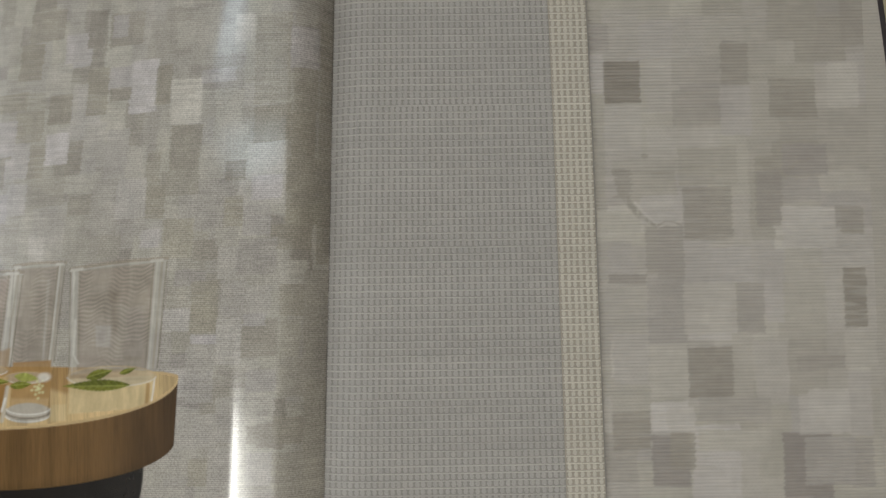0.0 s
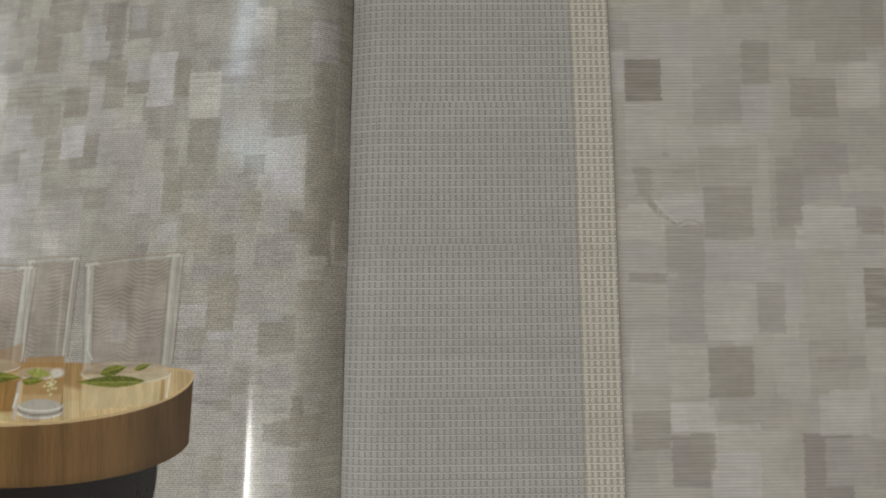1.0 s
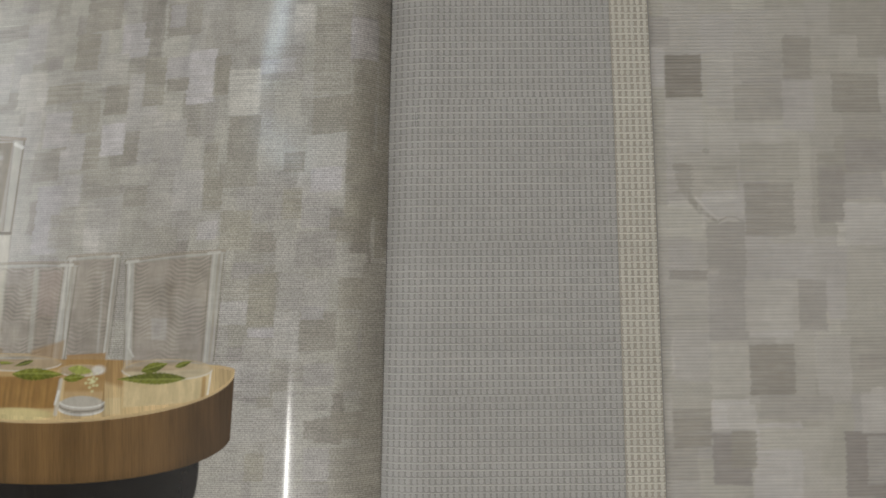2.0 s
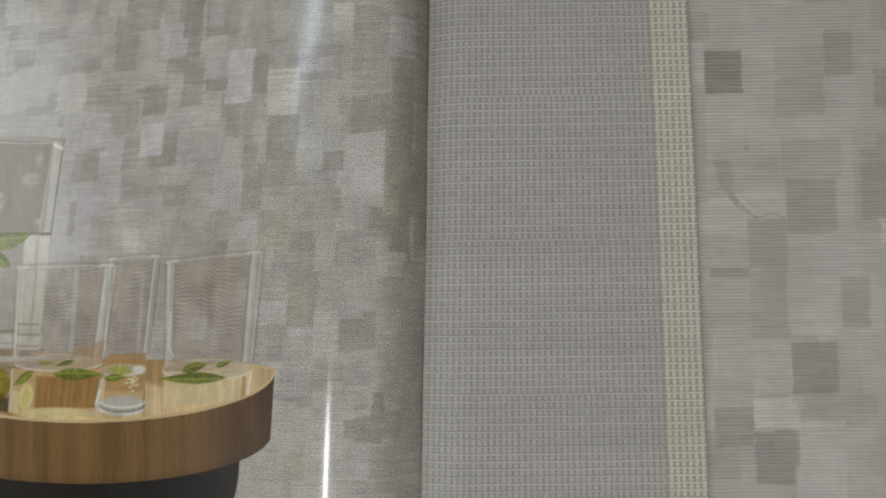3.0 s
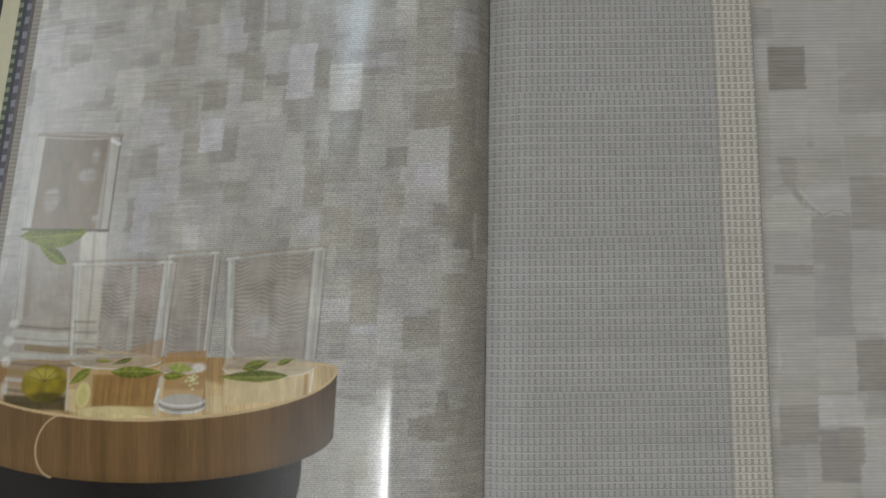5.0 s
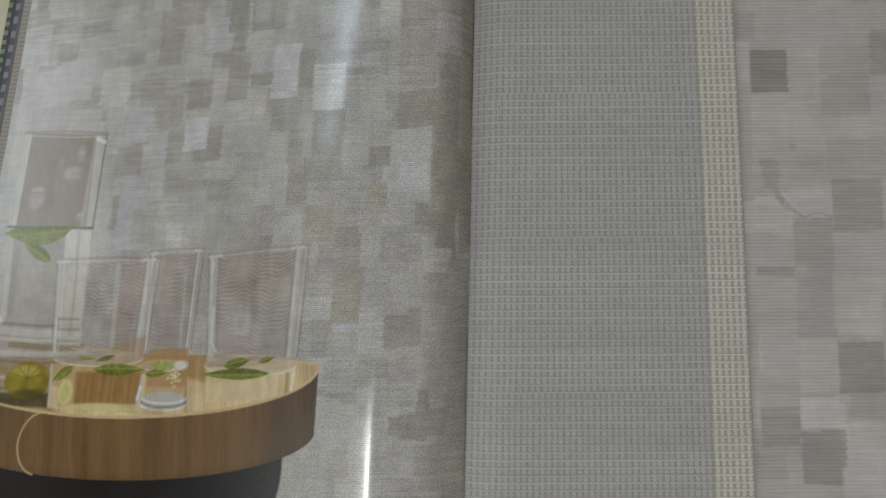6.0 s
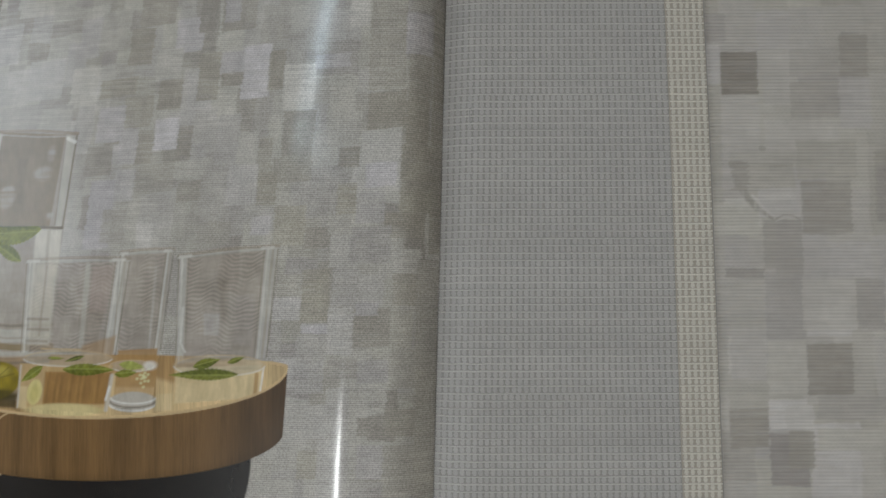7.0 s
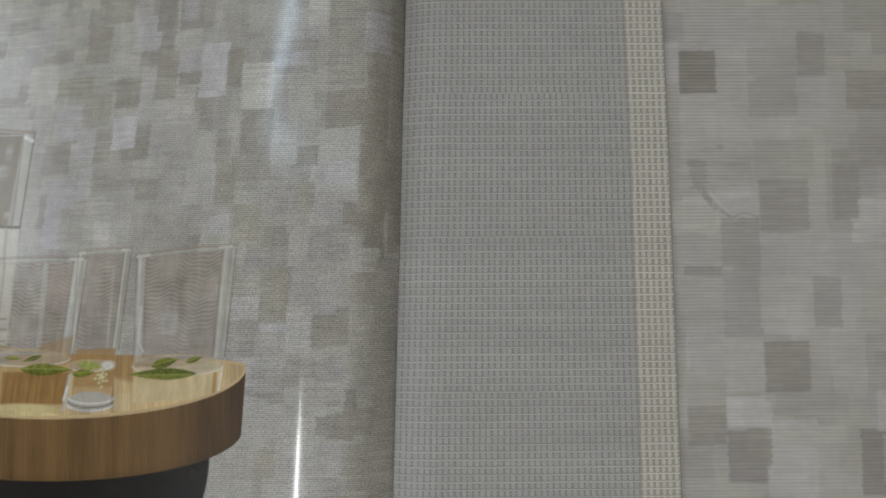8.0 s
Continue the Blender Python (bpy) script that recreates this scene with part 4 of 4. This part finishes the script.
shot.ink(shot.line([(103.2, -3.4), (102.1, -27.0)], 1.7, 0.9) * (0.5 + 0.5 * shot.noise(4.0, 8.0, 142)), CLEAR, 0.65)
shot.ink(shot.shape([(101.7, -3.7), (94.9, -3.6), (95.7, -17.3), (101.0, -17.2)], 1.5), lin(166, 150, 142), 0.5)
shot.ink(shot.shape([(101.7, -27.0), (91.8, -24.0), (92.0, -30.7), (101.8, -30.7)], 1.2), OAK_BACK, 0.5)
shot.ink(shot.line([(114.1, -27.9), (101.9, -28.2)], 0.4), RIM, 0.8)
shot.ink(shot.shape([(120.2, -32.3), (91.5, -32.7), (91.8, -46.8), (119.0, -45.6)], 0.5), lin(186, 158, 112), 0.8)
amber = shot.shape([(111.9, -34.7), (91.6, -34.8), (92.6, -44.1), (111.3, -44.5)], 0.9)
shot.ink(amber, AMBER, 0.9)
shot.shade(amber, 0.80 + 0.4 * shot.noise(0.8, 9.0, 121))
drink((105.7, -30.8), 13.6, 2.3)
shot.ink(shot.oval((104.6, -46.0), 11.5, 2.0, 0.9), lin(204, 190, 140), 0.85)
shot.ink(shot.shape([(119.2, -39.1), (116.7, -39.1), (116.1, -45.9), (119.0, -45.6)], 0.8), CREAM, 0.6)
mint((106.7, -34.0), (90.8, -34.1), 3.6)
mint((112.9, -33.0), (119.1, -37.8), 3.0, LEAF, 0.3)
mint((100.5, -30.0), (106.4, -31.7), 1.4, LEAF_DARK)
mint((111.8, -30.6), (106.4, -30.8), 1.0)
shot.ink(shot.oval((114.3, -40.8), 2.3, 3.8, 0.6), lin(204, 194, 132), 0.85)
shot.ink(shot.oval((114.3, -41.2), 1.3, 2.6, 0.8), lin(184, 172, 104), 0.6)
shot.ink(shot.line([(91.5, -35.8), (92.0, -45.8)], 1.2, 0.7), CLEAR, 0.7)
shot.ink(shot.line([(91.8, -39.1), (92.4, -42.8)], 0.7, 0.5), BRIGHT, 0.8)
shot.ink(shot.line([(119.8, -33.0), (118.9, -45.3)], 0.6, 0.5), CLEAR, 0.7)

# the glass nearest the tray's end
tumbler((75.6, -1.0), (46.4, 1.6), (47.9, -42.2), (72.5, -43.8), 3, 0.73)
shot.ink(shot.shape([(63.1, -7.9), (60.4, -8.0), (60.1, -19.8), (61.4, -19.8)], 2.4), DIM, 0.35)
shot.ink(shot.shape([(66.6, -17.7), (61.9, -17.8), (61.7, -24.1), (66.0, -24.0)], 1.0), lin(182, 178, 178), 0.5)
shot.ink(shot.line([(72.8, -16.0), (72.5, -26.3), (70.9, -28.9)], 0.5, 0.6), BRIGHT, 0.5)
shot.ink(shot.shape([(73.2, -33.4), (48.7, -32.7), (48.1, -41.9), (72.5, -43.8)], 0.6), CREAM, 0.8)
shot.shade(shot.shape([(71.8, -35.5), (50.8, -35.6), (50.7, -41.5), (71.3, -43.1)], 0.8), 0.86 + 0.24 * shot.noise(1.1, 14.0, 131))
shot.ink(shot.line([(49.8, -35.3), (49.8, -40.9)], 1.2, 0.7), OAK_BACK, 0.8)
shot.ink(shot.line([(48.0, -33.5), (48.5, -41.5)], 0.5), BRIGHT, 0.75)
shot.ink(shot.line([(73.2, -30.9), (72.6, -43.1)], 0.4), RIM, 0.8)
drink((60.7, -32.8), 13.0, 3.0)
mint((55.0, -35.3), (75.0, -35.5), 3.4, LEAF, 1.0)
mint((68.2, -33.2), (60.5, -31.0), 3.0, LEAF, 0.9)
mint((58.5, -32.0), (53.7, -30.4), 1.7, LEAF, 0.8)
shot.ink(shot.shape([(77.7, -41.1), (73.1, -40.8), (73.0, -45.7), (77.9, -45.9)], 0.6), CREAM, 0.6)

# the tray's front, over the feet of the glasses
side = on_tray * smooth((front - shot.y) / 0.35 + 0.5) * smooth((shot.y - front + TH) / 0.35 + 0.5)
ends = smooth((shot.x - TL) / 34)
shot.ink(side, np.array(OAK_END) + (np.array(OAK_FRONT) - np.array(OAK_END)) * ends[..., None])
shot.shade(side * smooth((front - shot.y - TH + 3) / 3), 0.86)
shot.claim(side, "printed_tray_side", OAK, "oak veneered side of the round tray")
edge = on_tray * smooth((0.42 - np.abs(shot.y - front - 0.1)) / 0.3 + 0.5)
edge = np.maximum(edge, on_tray * smooth((0.5 - np.abs(shot.y - behind + 0.3)) / 0.4 + 0.5) * smooth((47.5 - shot.x) / 1.5))
shot.ink(edge, RIM, 0.9)
shot.claim(edge, "printed_tray_rim", SMOOTH, "pale rim of the tray")
grip = shot.arc((119.7, -56.2), 7.0, 9.4, 75, -80, 0.6)
shot.ink(grip, RIM, 0.7)
shot.claim(grip, "printed_grip_line", SMOOTH, "pale line round the grip of the tray")
shot.build(left_point, 1.0, 0.00005, photo)

# ---- the leaves beneath, fanned out at both fore edges ----
NAVY = striped_material("navy_patterned_paper", (76, 76, 86), (122, 123, 132), 75.0)
CHARCOAL = plain_material("charcoal_paper", (58, 54, 58), 0.6, 0.15, 300.0)
BROWN = plain_material("brown_grey_paper", (96, 88, 86), 0.6, 0.15, 300.0)
GREEN = striped_material("green_striped_paper", (56, 68, 58), (120, 124, 104), 110.0)
IVORY = plain_material("ivory_paper", (186, 180, 152), 0.6, 0.06, 200.0)
MAUVE = plain_material("pale_mauve_paper", (168, 154, 156), 0.6, 0.06, 200.0)
GREIGE = striped_material("greige_paper", (150, 144, 136), (134, 128, 120), 240.0)
layers = [(0.6, GREIGE, "pale grey leaf edge"), (2.3, BROWN, "brown grey leaf"), (4.3, NAVY, "blue grey patterned leaf"), (6.0, CHARCOAL, "charcoal leaf"), (8.0, GREEN, "green striped leaf"), (15.0, IVORY, "ivory leaf")]
for i, (out, m, words) in enumerate(layers):
    sheet("leaf", lambda y: 12.0, lambda y, out=out: SPAN + out, "left", -0.0005 - 0.0006 * i, 0.0004, m, words)
for i, (out, m, words) in enumerate([(0.6, MAUVE, "pale mauve leaf edge"), (2.8, CHARCOAL, "charcoal leaf"), (3.4, CHARCOAL, "charcoal leaf"), (9.0, IVORY, "ivory leaf")]):
    sheet("leaf", lambda y: gutter(y) + 0.004, lambda y, out=out: right_edge(y) + out / 1000, "right", -0.0010 - 0.0010 * i, 0.0006, m, words)
# the thick blocks of leaves and the cover


def block(name, side, e0, e1, drop, floor_z, material, label):
    verts, faces = [], []
    rows = [(y, e0(y), e1(y)) for y in levels(TOP - 0.001, BOTTOM + 0.001, 0.01)]
    drape(side, rows, -drop, verts, faces)
    n, per = len(verts), len(verts) // len(rows)
    verts += [Vector((p.x, p.y, floor_z)) for p in verts[:n]]
    faces += [tuple(n + i for i in reversed(q)) for q in faces]
    rim = list(range(per)) + [per * (i + 1) - 1 for i in range(1, len(rows))] + [n - 1 - i for i in range(1, per)] + [per * i for i in range(len(rows) - 2, 0, -1)]
    for i, p in enumerate(rim):
        q = rim[(i + 1) % len(rim)]
        faces.append((p, n + p, n + q, q) if side == "right" else (q, n + q, n + p, p))
    return bound(finish(name, verts, faces, material, label=label))


EDGES = striped_material("leaf_block_edges", (196, 190, 176), (150, 146, 140), 900.0, "Z")
block("leaf_block", "left", lambda y: 13.0, lambda y: SPAN + 14.0, 0.0042, TABLE_Z + 0.003, EDGES, "thick block of stacked leaves")
block("leaf_block", "right", lambda y: gutter(y) + 0.006, lambda y: right_edge(y) + 0.008, 0.0052, TABLE_Z + 0.003, EDGES, "thick block of stacked leaves")
COVER = plain_material("dark_linen_cover", (52, 50, 54), 0.8, 0.12, 400.0, 0.0002)
cover = box(-0.205, 0.205, BOTTOM - 0.006, TOP + 0.006, TABLE_Z, TABLE_Z + 0.003, 0.001)
me = bpy.data.meshes.new("cover")
cover.to_mesh(me)
cover.free()
me.materials.append(COVER)
bound(tagged(new("cover", me), "dark linen book cover"))

# ---- lamps and window ----
METAL = plain_material("white_lamp_metal", (220, 220, 218), 0.4, 0.03)


def fixture(name, x, y, wide, long, label):
    root = tagged(new(name), label, "ceiling light")
    root.location = (x, y, CEILING_Z)
    part("housing", box(-wide / 2 - 0.02, wide / 2 + 0.02, -long / 2 - 0.02, long / 2 + 0.02, -0.04, 0.0, 0.004), METAL, root)
    return root


fixture("ceiling_light", -0.46, -0.62, 0.07, 0.50, "long narrow white ceiling light fitting")
fixture("ceiling_light", -0.50, 0.52, 0.16, 0.42, "broad white ceiling light fitting")
frame_1 = tagged(new("window_1"), "white framed window beside the table", "window", kind="structure")
frame_1.location = (X0 - 0.1, (W0 + W1) / 2, WZ0)
hw, hh = (W1 - W0) / 2, WZ1 - WZ0
for name, bm in [("window_frame", box(-0.03, 0.03, -hw, -hw + 0.05, 0, hh)), ("window_frame", box(-0.03, 0.03, hw - 0.05, hw, 0, hh)),
                 ("window_frame", box(-0.03, 0.03, -hw + 0.05, hw - 0.05, hh - 0.05, hh)), ("window_frame", box(-0.03, 0.03, -hw + 0.05, hw - 0.05, 0, 0.05))]:
    part(name, bm, METAL, frame_1)
pane = Nodes("window_glass")
pane.put(pane.b, "Transmission Weight", 1.0)
pane.put(pane.b, "Roughness", 0.02)
part("pane", box(-0.003, 0.003, -hw + 0.05, hw - 0.05, 0.05, hh - 0.05), pane.m, frame_1, "clear window glass").visible_shadow = False
